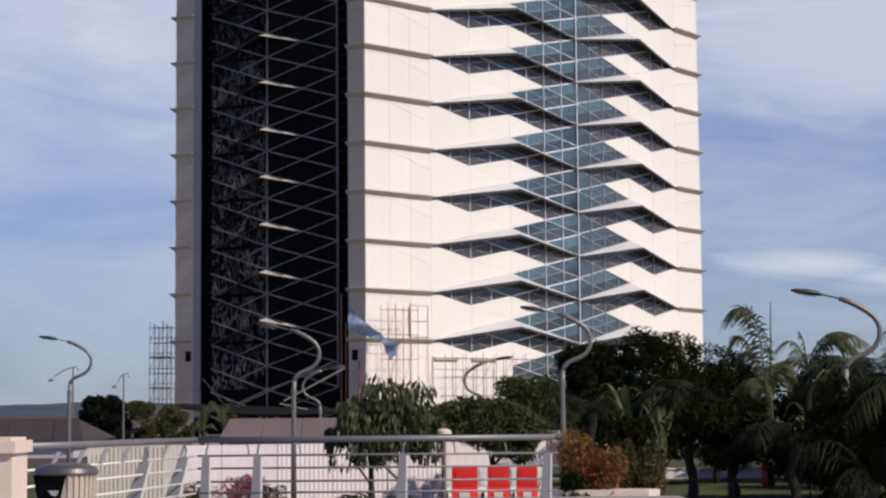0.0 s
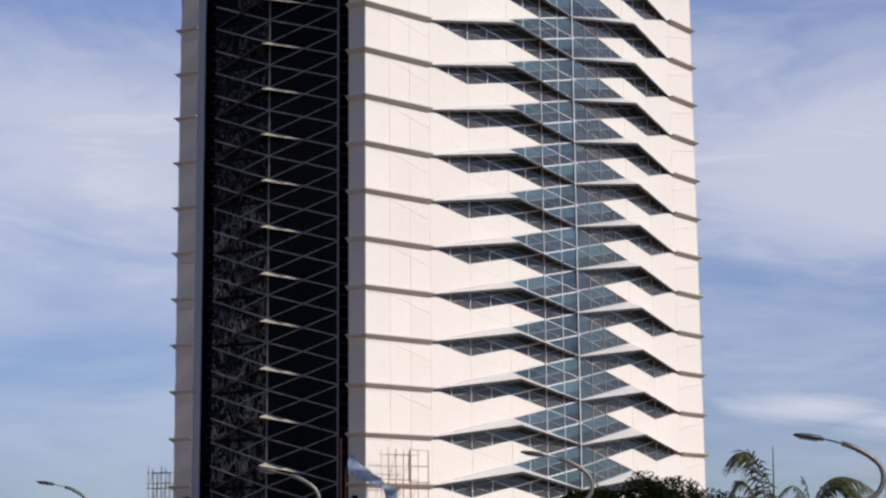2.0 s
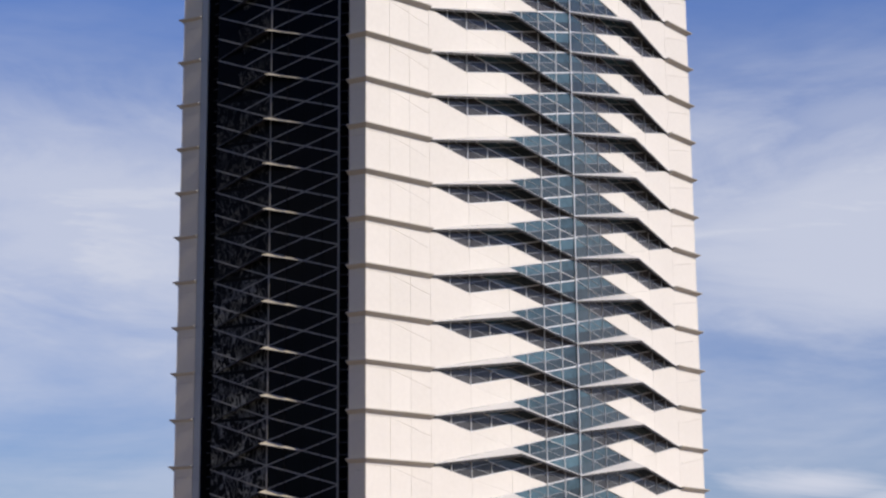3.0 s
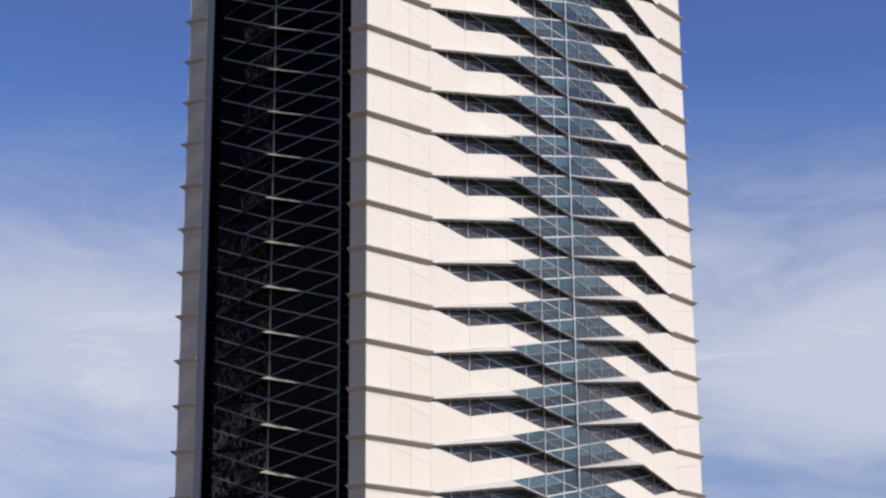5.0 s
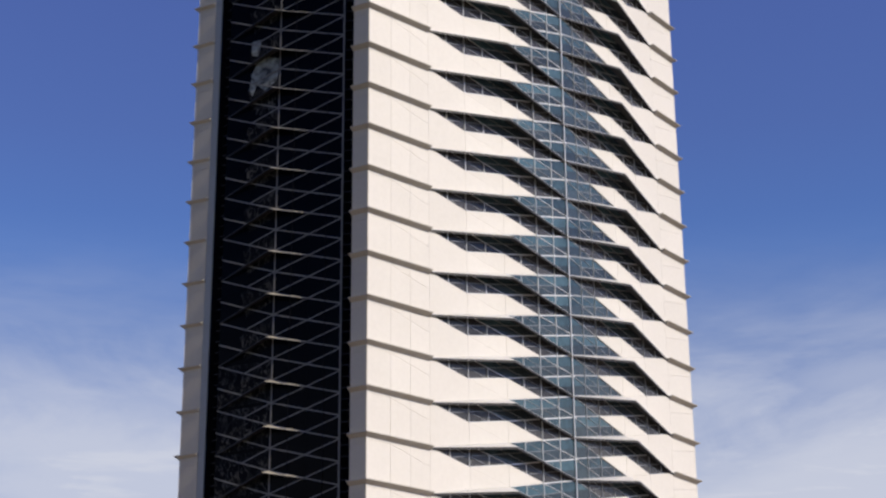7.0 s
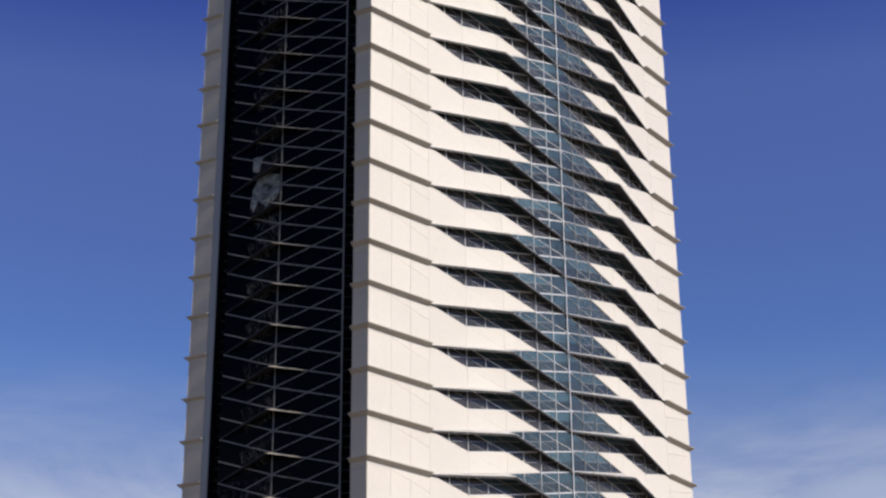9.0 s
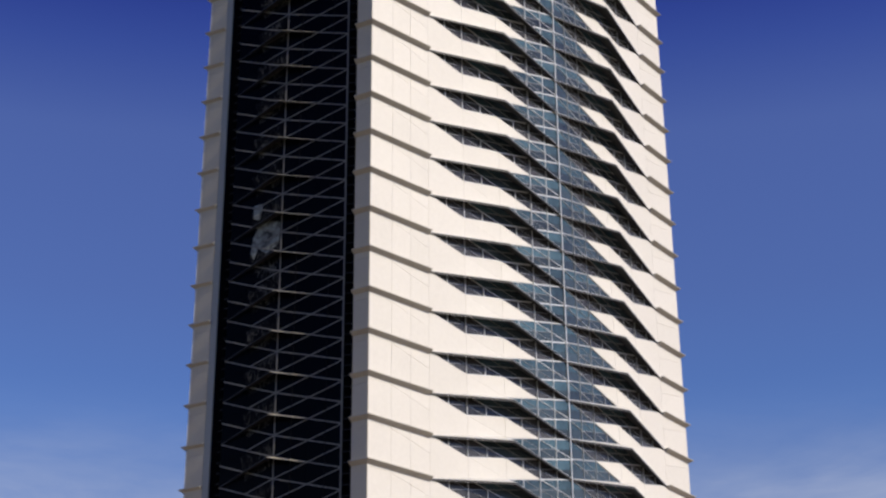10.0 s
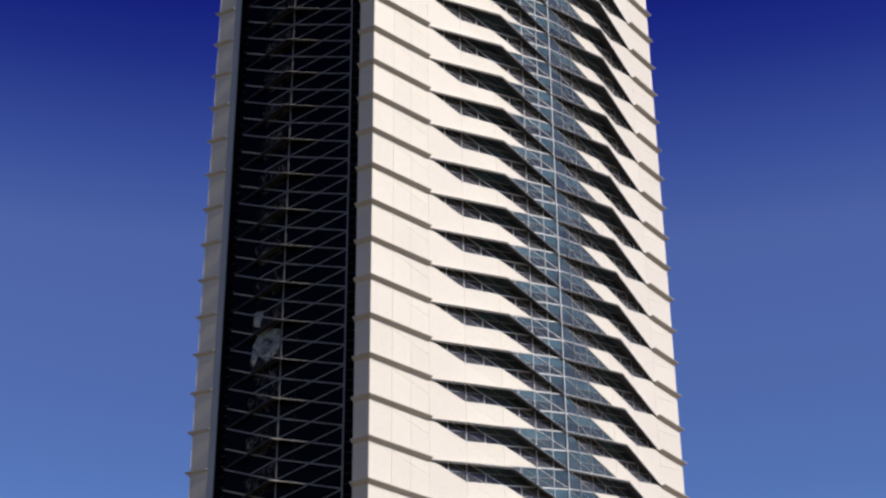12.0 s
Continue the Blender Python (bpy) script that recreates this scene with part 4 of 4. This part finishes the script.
def rail_run(a, b, posts, lean, low_mat, across=None, plates=False):
    a, b = Vector(a), Vector(b)
    u = (b - a).normalized()
    nrm = Vector((u.y, -u.x, 0))
    if nrm.y > 0:
        nrm = -nrm
    up = Vector((0, 0, 1))
    part("top_rail", Geo().tube([a + up * (1.15 if plates else 1.10), b + up * 1.10], 0.054, 14), M_RAIL, railing, "brushed steel top rail", smooth=True)
    for z in (0.82, 0.595, 0.36, 0.16):
        part("lower_rail", Geo().tube([a + up * z, b + up * z], 0.019, 8), low_mat, railing, smooth=True)
    for f_ in posts:
        c = a.lerp(b, f_)
        pu = across or u
        pn = Vector((pu.y, -pu.x, 0))
        foot, head = c + nrm * -0.05 - pu * lean, c + pu * lean * 0.2
        w0, w1 = 0.12 - 0.035 * (across is None), 0.078 - 0.018 * (across is None)
        g_ = Geo().slab([foot - pu * w0, foot + pu * w0, head + pu * w1 + up * 0.80, head + pu * 0.03 + up * 0.84, head - pu * w1 + up * 0.82], pn * 0.05)
        part("post_plate", g_, M_POST, railing, "grey tapered post plate")
        # added strip: sun on the plate's right edge, put in as white
        g_ = Geo().slab([foot + pu * (w0 + 0.002), foot + pu * (w0 + 0.034), head + pu * (w1 + 0.034) + up * 0.80, head + pu * (w1 + 0.002) + up * 0.80], pn * 0.056)
        part("sunlit_post_edge", g_, M_WPLAST, railing, "added white strip for a post's sunlit edge")
        part("bracket", Geo().tube([head + up * 0.80 + nrm * 0.02, head + up * 0.95 + u * 0.02 + nrm * 0.04, head + up * 1.05 + u * 0.05], 0.018, 8), M_RAIL, railing)
    n_ = int((b - a).length / 0.86)
    for i in range(1, n_):
        c = a.lerp(b, i / n_)
        if plates:
            part("stay", Geo().slab([c + up * 0.82, c + up * 0.82 + u * 0.13, c + up * 1.05 + u * 0.42, c + up * 1.05 + u * 0.26], nrm * 0.02), M_POST, railing, "slanting flat grey stay")
            continue
        part("stay", Geo().tube([c + up * 0.82, c + up * 0.95 - u * 0.01, c + up * 1.05 - u * 0.05], 0.014, 6), M_RAIL, railing)


rail_run((-4.4, 32.0, 0), (2.04, 32.0, 0), (0.023, 0.165, 0.567, 0.967), 0.03, M_RAIL)
rail_run((-5.75, 24.4, 0), (-4.42, 31.9, 0), (0.64, 0.90), 0.16, M_RAILW, Vector((1, 0, 0)), plates=True)
part("end_cap", Geo().tube([(2.02, 32, 1.10), (2.09, 32, 1.10)], [0.075, 0.06], 14), M_HEAD, railing)

pillar = thing("gate_pillar", "cream rendered pillar with a flat cap at the railing's end", "pillar")
part("shaft", Geo().box(-6.05, -5.25, 21.8, 22.6, 0, 1.12), M_CREAM, pillar)
part("cap", Geo().box(-6.12, -5.20, 21.73, 22.67, 1.12, 1.27).box(-6.05, -5.27, 21.8, 22.6, 1.27, 1.31), M_CREAM, pillar)

bin_ = thing("litter_bin", "round ribbed metal litter bin with a dark mouth", "litter bin", at=(-4.0, 19.0, 0))
part("body", Geo().tube([(0, 0, 0.0), (0, 0, 0.06), (0, 0, 0.955)], [0.25, 0.27, 0.30], 24), M_BIN, bin_, smooth=False)
for i in range(30):
    q = 2 * math.pi * i / 30
    if not -2.25 < (q - 2 * math.pi if q > math.pi else q) < -1.35:
        part("slat", Geo().beam((0.275 * math.cos(q), 0.275 * math.sin(q), 0.05), (0.31 * math.cos(q), 0.31 * math.sin(q), 0.955), 0.03, 0.018), M_BIN, bin_)
part("lid", Geo().tube([(0, 0, 0.955), (0, 0, 0.975), (0, 0, 1.02), (0, 0, 1.06), (0, 0, 1.075)], [0.335, 0.342, 0.32, 0.24, 0.12], 56), M_LID, bin_, "grey metal lid")
part("mouth", Geo().slab([(-0.30, -0.19, 0.955), (0.07, -0.335, 0.955), (-0.03, -0.33, 0.54), (-0.22, -0.25, 0.54)], (0, -0.025, 0)), M_BLACK, bin_, "black slanting mouth")
part("paper", Geo().slab([(-0.12, -0.315, 0.80), (0.0, -0.35, 0.80), (-0.03, -0.345, 0.74), (-0.08, -0.33, 0.75)], (0, -0.01, 0)), M_LENS, bin_, "scrap of pale paper")

fence = thing("bar_fence", "white fence of close upright bars by the site", "fence")
for i in range(22):
    x = -7.15 + i * 0.088
    part("bar", Geo().box(x, x + 0.068, 36.0, 36.03, GZ, 0.95), M_FENCE, fence)
for z in (0.90, 0.3):
    part("fence_rail", Geo().box(-7.2, -5.2, 36.03, 36.06, z, z + 0.05), M_FENCE, fence)

kerb = Geo().slab([(2.0, 32.95, GZ), (3.75, 32.95, GZ), (3.98, 33.15, GZ), (3.98, 33.6, GZ), (2.0, 33.6, GZ)], (0, 0, 0.51))
tagged(new("kerb", kerb.mesh("kerb", M_CURB)), "pale concrete planter kerb beside the railing", "kerb", kind="structure")


# ------------------------------------------------------------------ plants
def leaf_cloud(rng, centres, radii, n, size, droop=0.0, hang=0.0):
    """Many small folded leaves in clumps: positions crowd towards the clumps' shells."""
    k = len(centres)
    which = rng.integers(0, k, n)
    d = rng.normal(size=(n, 3))
    d /= np.linalg.norm(d, axis=1)[:, None]
    r = rng.uniform(0.45, 1.05, n) ** 0.6
    p = np.array(centres)[which] + d * r[:, None] * np.array(radii)[which]
    out = d + rng.normal(scale=0.7, size=(n, 3))
    out[:, 2] -= droop
    out /= np.linalg.norm(out, axis=1)[:, None]
    sidev = np.cross(out, rng.normal(size=(n, 3)))
    sidev /= np.linalg.norm(sidev, axis=1)[:, None]
    nor = np.cross(out, sidev)
    s = size * rng.uniform(0.6, 1.4, n)[:, None]
    a = p - out * s * 0.5
    b = p + sidev * s * 0.17 + nor * s * 0.06
    c = p + out * s * 0.5
    e = p - sidev * s * 0.17 + nor * s * 0.06
    vs = np.stack([a, b, c, e], 1).reshape(-1, 3)
    g_ = Geo()
    g_.v = [tuple(v) for v in vs]
    g_.f = [(4 * i, 4 * i + 1, 4 * i + 2, 4 * i + 3) for i in range(n)]
    return g_


def tree(seed, x, y, base, top, rx, crown_low, n, size, mat, label, ry=None, lumps=22, trunks=1, droop=0.6, group="garden trees", clump=1.0, strands=0):
    rng = np.random.default_rng(seed)
    t = thing("tree", label, "tree", group, at=(x, y, base))
    h, low = top - base, crown_low - base
    ry = ry or rx
    cs, rs = [], []
    for i in range(lumps):
        a, q = rng.uniform(0, 2 * math.pi), math.sqrt(rng.uniform(0, 1))
        f_ = rng.uniform(0, 1)
        w_ = math.sin(math.pi * (0.18 + 0.72 * f_)) ** 0.7
        cs.append((rx * 0.8 * q * w_ * math.cos(a), ry * 0.8 * q * w_ * math.sin(a), low + (h - low) * (0.08 + 0.82 * f_)))
        k = rng.uniform(0.22, 0.42) * clump
        rs.append((rx * k, ry * k, min((h - low) * 0.26, rx * k) * rng.uniform(0.7, 1.1)))
    for i in range(strands):
        a, q = rng.uniform(0, 2 * math.pi), math.sqrt(rng.uniform(0.1, 1))
        z1, n_ = low + (h - low) * rng.uniform(0.28, 0.75), 3
        for j in range(n_):
            cs.append((rx * 0.88 * q * math.cos(a), ry * 0.88 * q * math.sin(a), z1 - 0.12 * j))
            rs.append((rx * (0.10 - 0.03 * j), ry * (0.10 - 0.03 * j), 0.12))
    for j in range(trunks):
        ox = (j - (trunks - 1) / 2) * rx * 0.5
        pts = [(ox, 0, 0), (ox + rng.normal(0, 0.03), 0, low * 0.6), (ox + rng.normal(0, 0.06), rng.normal(0, 0.06), low + (h - low) * 0.5)]
        part("trunk", Geo().tube(pts, [0.05 * h ** 0.5 + 0.02, 0.04 * h ** 0.5, 0.02], 8), M_BARK, t, smooth=True)
        for i in range(4):
            c = cs[(i * 3 + j) % lumps]
            a = Vector(pts[1]).lerp(Vector(pts[2]), 0.2 * i)
            part("limb", Geo().tube([a, a.lerp(Vector(c), 0.5) + Vector((0, 0, 0.1 * h * 0.3)), c], [0.03, 0.02, 0.008], 6), M_BARK, t, smooth=True)
    part("crown", leaf_cloud(rng, cs, rs, n, size, droop), mat, t, fix=False)
    return t


def palm(seed, x, y, base, crown_z, fronds, length, mat, label, lift=0.9, spread=1.0, trunk=True, grown=()):
    """A palm: ringed trunk, arching ribs and rows of hanging leaflets on each frond."""
    rng = np.random.default_rng(seed)
    t = thing("palm", label, "palm tree", "garden palms", at=(x, y, base))
    h = crown_z - base
    if trunk:
        pts = [(0.05 * math.sin(i), 0, h * i / 8) for i in range(9)]
        part("trunk", Geo().tube(pts, [0.11 - 0.004 * i + 0.012 * (i % 2) for i in range(9)], 10), M_BARK, t, smooth=True)
    ribs = [(bez(*[Vector(p_) - Vector((x, y, base)) for p_ in c], 16), (Vector(c[3]) - Vector(c[0])).length * 1.15) for c in grown]
    for i in range(fronds):
        az = 2 * math.pi * (i + rng.uniform(-0.3, 0.3)) / fronds
        up = lift * rng.uniform(0.35, 1.15)
        L = length * rng.uniform(0.8, 1.15)
        d, o = Vector((math.cos(az), math.sin(az), 0)) * spread, Vector((0, 0, h))
        ribs.append((bez(o, o + d * L * 0.25 + Vector((0, 0, L * 0.55 * up)), o + d * L * 0.75 + Vector((0, 0, L * 0.75 * up)), o + d * L * 1.05 + Vector((0, 0, L * (0.62 * up - 0.45))), 16), L))
    for rib, L in ribs:
        g_ = Geo()
        for j in range(1, 16):
            for q in (0.0, 0.2, 0.4, 0.6, 0.8) if L > 1.25 else (0.0, 0.5):
                p_ = rib[j].lerp(rib[min(j + 1, 16)], q)
                tan = (rib[min(j + 1, 16)] - rib[j - 1]).normalized()
                sd = tan.cross(Vector((0, 0, 1)))
                sd = sd.normalized() if sd.length > 1e-3 else Vector((1, 0, 0))
                ll = L * 0.36 * math.sin(math.pi * min(1, 0.12 + 0.86 * j / 16)) ** 0.7
                for s_ in (-1, 1):
                    tip = p_ + sd * s_ * ll * rng.uniform(0.55, 0.8) + tan * ll * rng.uniform(0.35, 0.6) + Vector((0, 0, -ll * rng.uniform(0.3, 0.95)))
                    mid = p_.lerp(tip, 0.45) + Vector((0, 0, ll * 0.10))
                    wv = tan * ll * 0.03
                    g_.add([p_ - wv * 0.5, mid - wv, tip, mid + wv, p_ + wv * 0.5], [(0, 1, 3, 4), (1, 2, 3)])
        fr = part("frond", g_, mat, t, fix=False)
        part("rib", Geo().tube(rib, [0.02 - 0.001 * j for j in range(17)], 5), mat, fr, smooth=True)
    return t


tree(1, -1.15, 37.2, GZ, 2.1, 1.4, 0.35, 13000, 0.17, M_LEAFL, "small leafy tree with long drooping leaves and twin trunks", lumps=30, trunks=2, droop=4.0, clump=0.88, strands=22)
tree(2, 0.8, 43.5, GZ, 1.85, 1.75, 0.5, 7000, 0.17, M_LEAF, "rounded green tree behind the hoarding")
tree(3, 2.3, 46.5, GZ, 2.75, 1.2, 0.6, 8000, 0.12, M_LEAF, "dense dark green tree beside the lamp")
tree(52, 1.35, 38.75, GZ, 1.75, 1.05, 0.6, 4500, 0.13, M_LEAF, "small leafy tree behind the road barriers", trunks=2, droop=1.6)
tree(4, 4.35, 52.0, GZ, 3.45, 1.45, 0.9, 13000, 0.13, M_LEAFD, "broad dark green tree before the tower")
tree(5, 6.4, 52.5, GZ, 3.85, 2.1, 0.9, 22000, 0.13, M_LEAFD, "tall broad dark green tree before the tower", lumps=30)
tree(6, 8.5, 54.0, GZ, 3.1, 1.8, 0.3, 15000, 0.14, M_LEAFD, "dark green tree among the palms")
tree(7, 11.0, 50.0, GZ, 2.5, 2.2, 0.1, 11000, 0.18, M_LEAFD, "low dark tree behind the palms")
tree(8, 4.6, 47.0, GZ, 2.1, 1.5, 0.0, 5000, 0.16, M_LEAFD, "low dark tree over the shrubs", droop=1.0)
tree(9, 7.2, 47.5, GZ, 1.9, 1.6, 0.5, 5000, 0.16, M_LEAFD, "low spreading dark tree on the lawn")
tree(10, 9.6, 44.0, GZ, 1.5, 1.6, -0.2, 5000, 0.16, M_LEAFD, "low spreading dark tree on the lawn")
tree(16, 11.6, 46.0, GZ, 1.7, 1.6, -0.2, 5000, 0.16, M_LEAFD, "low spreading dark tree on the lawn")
tree(14, -19.5, 100, GZ, 2.55, 0.95, -0.6, 12000, 0.3, M_FIR, "dark upright far tree before the hills", group="far trees", droop=0.2, lumps=40)
tree(11, -18.5, 100.5, GZ, 2.75, 1.0, -0.6, 12000, 0.3, M_FIR, "dark far tree before the hills", group="far trees", droop=0.2, lumps=40)
tree(12, -17.1, 101, GZ, 2.35, 1.2, -0.2, 5000, 0.2, M_FARG, "lighter far tree before the hills", group="far trees", droop=0.2)
tree(13, -15.4, 102, GZ, 1.9, 1.3, -0.3, 5000, 0.2, M_FARG, "low far tree beside the scaffold", group="far trees", droop=0.2)
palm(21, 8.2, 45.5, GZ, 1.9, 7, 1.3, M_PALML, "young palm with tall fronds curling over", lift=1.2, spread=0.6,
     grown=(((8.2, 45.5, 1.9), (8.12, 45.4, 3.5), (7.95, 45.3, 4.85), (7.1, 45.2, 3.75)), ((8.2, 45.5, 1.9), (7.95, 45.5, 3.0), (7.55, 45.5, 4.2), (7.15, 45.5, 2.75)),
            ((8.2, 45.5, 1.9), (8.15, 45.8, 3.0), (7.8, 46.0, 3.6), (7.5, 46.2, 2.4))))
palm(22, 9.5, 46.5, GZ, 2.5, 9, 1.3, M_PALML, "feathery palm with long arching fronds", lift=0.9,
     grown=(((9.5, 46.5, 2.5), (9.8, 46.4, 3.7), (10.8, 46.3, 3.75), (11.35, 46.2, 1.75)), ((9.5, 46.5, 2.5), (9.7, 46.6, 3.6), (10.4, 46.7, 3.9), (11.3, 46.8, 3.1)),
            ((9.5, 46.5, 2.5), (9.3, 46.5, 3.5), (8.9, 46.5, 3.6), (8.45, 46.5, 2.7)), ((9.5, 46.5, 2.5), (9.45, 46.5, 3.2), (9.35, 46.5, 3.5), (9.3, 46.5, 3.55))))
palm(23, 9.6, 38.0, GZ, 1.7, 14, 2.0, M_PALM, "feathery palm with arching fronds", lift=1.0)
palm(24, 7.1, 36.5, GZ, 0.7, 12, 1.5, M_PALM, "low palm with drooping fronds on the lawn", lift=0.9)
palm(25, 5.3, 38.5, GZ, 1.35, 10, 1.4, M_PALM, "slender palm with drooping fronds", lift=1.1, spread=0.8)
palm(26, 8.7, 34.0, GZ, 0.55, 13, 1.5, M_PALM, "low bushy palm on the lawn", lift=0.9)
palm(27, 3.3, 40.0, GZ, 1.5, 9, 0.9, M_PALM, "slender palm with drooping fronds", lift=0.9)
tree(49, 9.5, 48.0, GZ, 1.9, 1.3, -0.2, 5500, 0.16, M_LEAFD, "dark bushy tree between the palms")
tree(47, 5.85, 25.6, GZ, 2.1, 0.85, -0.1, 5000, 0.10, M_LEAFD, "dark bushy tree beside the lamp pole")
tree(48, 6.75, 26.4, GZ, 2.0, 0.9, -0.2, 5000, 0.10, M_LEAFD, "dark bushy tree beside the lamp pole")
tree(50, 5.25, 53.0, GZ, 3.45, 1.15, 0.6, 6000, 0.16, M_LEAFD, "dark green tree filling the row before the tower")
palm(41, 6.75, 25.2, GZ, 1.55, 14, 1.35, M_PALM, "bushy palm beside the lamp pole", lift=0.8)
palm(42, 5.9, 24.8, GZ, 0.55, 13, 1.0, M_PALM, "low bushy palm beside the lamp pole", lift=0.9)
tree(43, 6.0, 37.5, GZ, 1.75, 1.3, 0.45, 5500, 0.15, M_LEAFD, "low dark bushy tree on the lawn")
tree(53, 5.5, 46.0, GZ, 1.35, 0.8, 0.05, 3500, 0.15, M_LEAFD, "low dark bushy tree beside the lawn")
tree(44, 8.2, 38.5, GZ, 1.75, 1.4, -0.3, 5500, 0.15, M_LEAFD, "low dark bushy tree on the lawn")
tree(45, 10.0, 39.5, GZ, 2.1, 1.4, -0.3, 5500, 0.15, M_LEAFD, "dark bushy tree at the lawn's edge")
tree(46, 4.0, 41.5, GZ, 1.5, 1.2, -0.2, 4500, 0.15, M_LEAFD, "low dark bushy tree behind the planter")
palm(51, 8.45, 30.0, GZ, 2.35, 12, 1.15, M_PALML, "palm at the garden's edge, sunlight put into its green", lift=1.2)
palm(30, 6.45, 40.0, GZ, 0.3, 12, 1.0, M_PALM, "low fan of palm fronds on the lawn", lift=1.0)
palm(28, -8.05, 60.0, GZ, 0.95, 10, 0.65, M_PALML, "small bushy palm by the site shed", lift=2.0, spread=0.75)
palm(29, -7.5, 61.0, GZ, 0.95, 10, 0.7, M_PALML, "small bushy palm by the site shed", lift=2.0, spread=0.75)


def blade_plant(seed, x, y, base, h, n):
    """Tall strap leaves rising from one root and bending over."""
    rng = np.random.default_rng(seed)
    t = thing("strap_leaf_plant", "tall plant with long light green strap leaves", "plant", "strap-leaved plants", at=(x, y, base))
    for i in range(n):
        az, hh = rng.uniform(0, 2 * math.pi), h * rng.uniform(0.75, 1.05)
        d = Vector((math.cos(az), math.sin(az), 0))
        rib = bez((0, 0, 0), (0, 0, hh * 0.6), d * 0.2 * h + Vector((0, 0, hh * 1.05)), d * 0.34 * h + Vector((0, 0, hh * rng.uniform(0.6, 0.95))), 10)
        sd = d.cross(Vector((0, 0, 1)))
        g_ = Geo()
        for j in range(11):
            wv = sd * 0.075 * math.sin(math.pi * min(1.0, 0.1 + 0.88 * j / 10)) if j > 3 else sd * 0.015
            g_.v += [tuple(rib[j] - wv), tuple(rib[j] + Vector((0, 0, -0.02))), tuple(rib[j] + wv)]
        for j in range(10):
            g_.f += [(3 * j, 3 * j + 1, 3 * j + 4, 3 * j + 3), (3 * j + 1, 3 * j + 2, 3 * j + 5, 3 * j + 4)]
        part("leaf", g_, M_PALML, t, fix=False)


blade_plant(61, 4.5, 43.0, GZ, 3.0, 8)
blade_plant(62, 5.35, 43.6, GZ, 2.7, 8)
blade_plant(63, 8.9, 43.0, GZ, 2.5, 8)
blade_plant(64, 10.2, 43.0, GZ, 2.4, 8)


def shrub(seed, x, y, base, r, h, n, size, mat, label, name="shrub"):
    rng = np.random.default_rng(seed)
    t = thing(name, label, "shrub", "shrubs by the promenade", at=(x, y, base))
    cs = [(rng.uniform(-0.72, 0.72) * r, rng.uniform(-0.72, 0.72) * r, h * rng.uniform(0.25, 0.82)) for _ in range(14)]
    rs = [(r * k, r * k, h * 0.6 * k) for k in rng.uniform(0.28, 0.48, 14)]
    part("foliage", leaf_cloud(rng, cs, rs, n, size), mat, t, fix=False)
    for i in range(4):
        part("stem", Geo().tube([(0.05 * (i - 1.5), 0, 0), (cs[i][0] * 0.7, cs[i][1] * 0.7, cs[i][2] * 0.7), cs[i]], [0.018, 0.012, 0.005], 6), M_BARK, t)
    return t


shrub(31, 2.80, 33.6, GZ, 0.64, 1.55, 7000, 0.08, M_CROTON, "orange and red croton shrub in the planter")
shrub(39, 2.8, 33.45, GZ, 0.60, 1.42, 700, 0.085, M_OLIVE, "olive green shrub grown into the croton")
shrub(40, 2.78, 33.4, GZ, 0.58, 1.5, 110, 0.075, M_RED, "red flowers among the croton leaves")
shrub(32, 3.62, 33.9, GZ, 0.52, 1.45, 5500, 0.085, M_OLIVE, "olive green shrub in the planter")
shrub(33, 2.38, 33.05, GZ, 0.36, 0.9, 2600, 0.085, M_LEAFD, "dark green shrub in the planter")
shrub(34, -4.2, 36.6, GZ, 0.58, 0.80, 2400, 0.07, M_BOUG, "pink flowering shrub behind the railing")
shrub(35, -3.55, 36.4, GZ, 0.45, 0.52, 1200, 0.07, M_OLIVE, "low olive shrub behind the railing")
shrub(36, -5.0, 36.5, GZ, 0.45, 0.60, 1200, 0.07, M_OLIVE, "low olive shrub behind the railing")
shrub(37, -1.75, 36.6, GZ, 0.45, 0.35, 900, 0.07, M_LEAFD, "low dark shrub behind the railing")
shrub(38, -0.9, 36.6, GZ, 0.45, 0.35, 900, 0.07, M_LEAFD, "low dark shrub behind the railing")
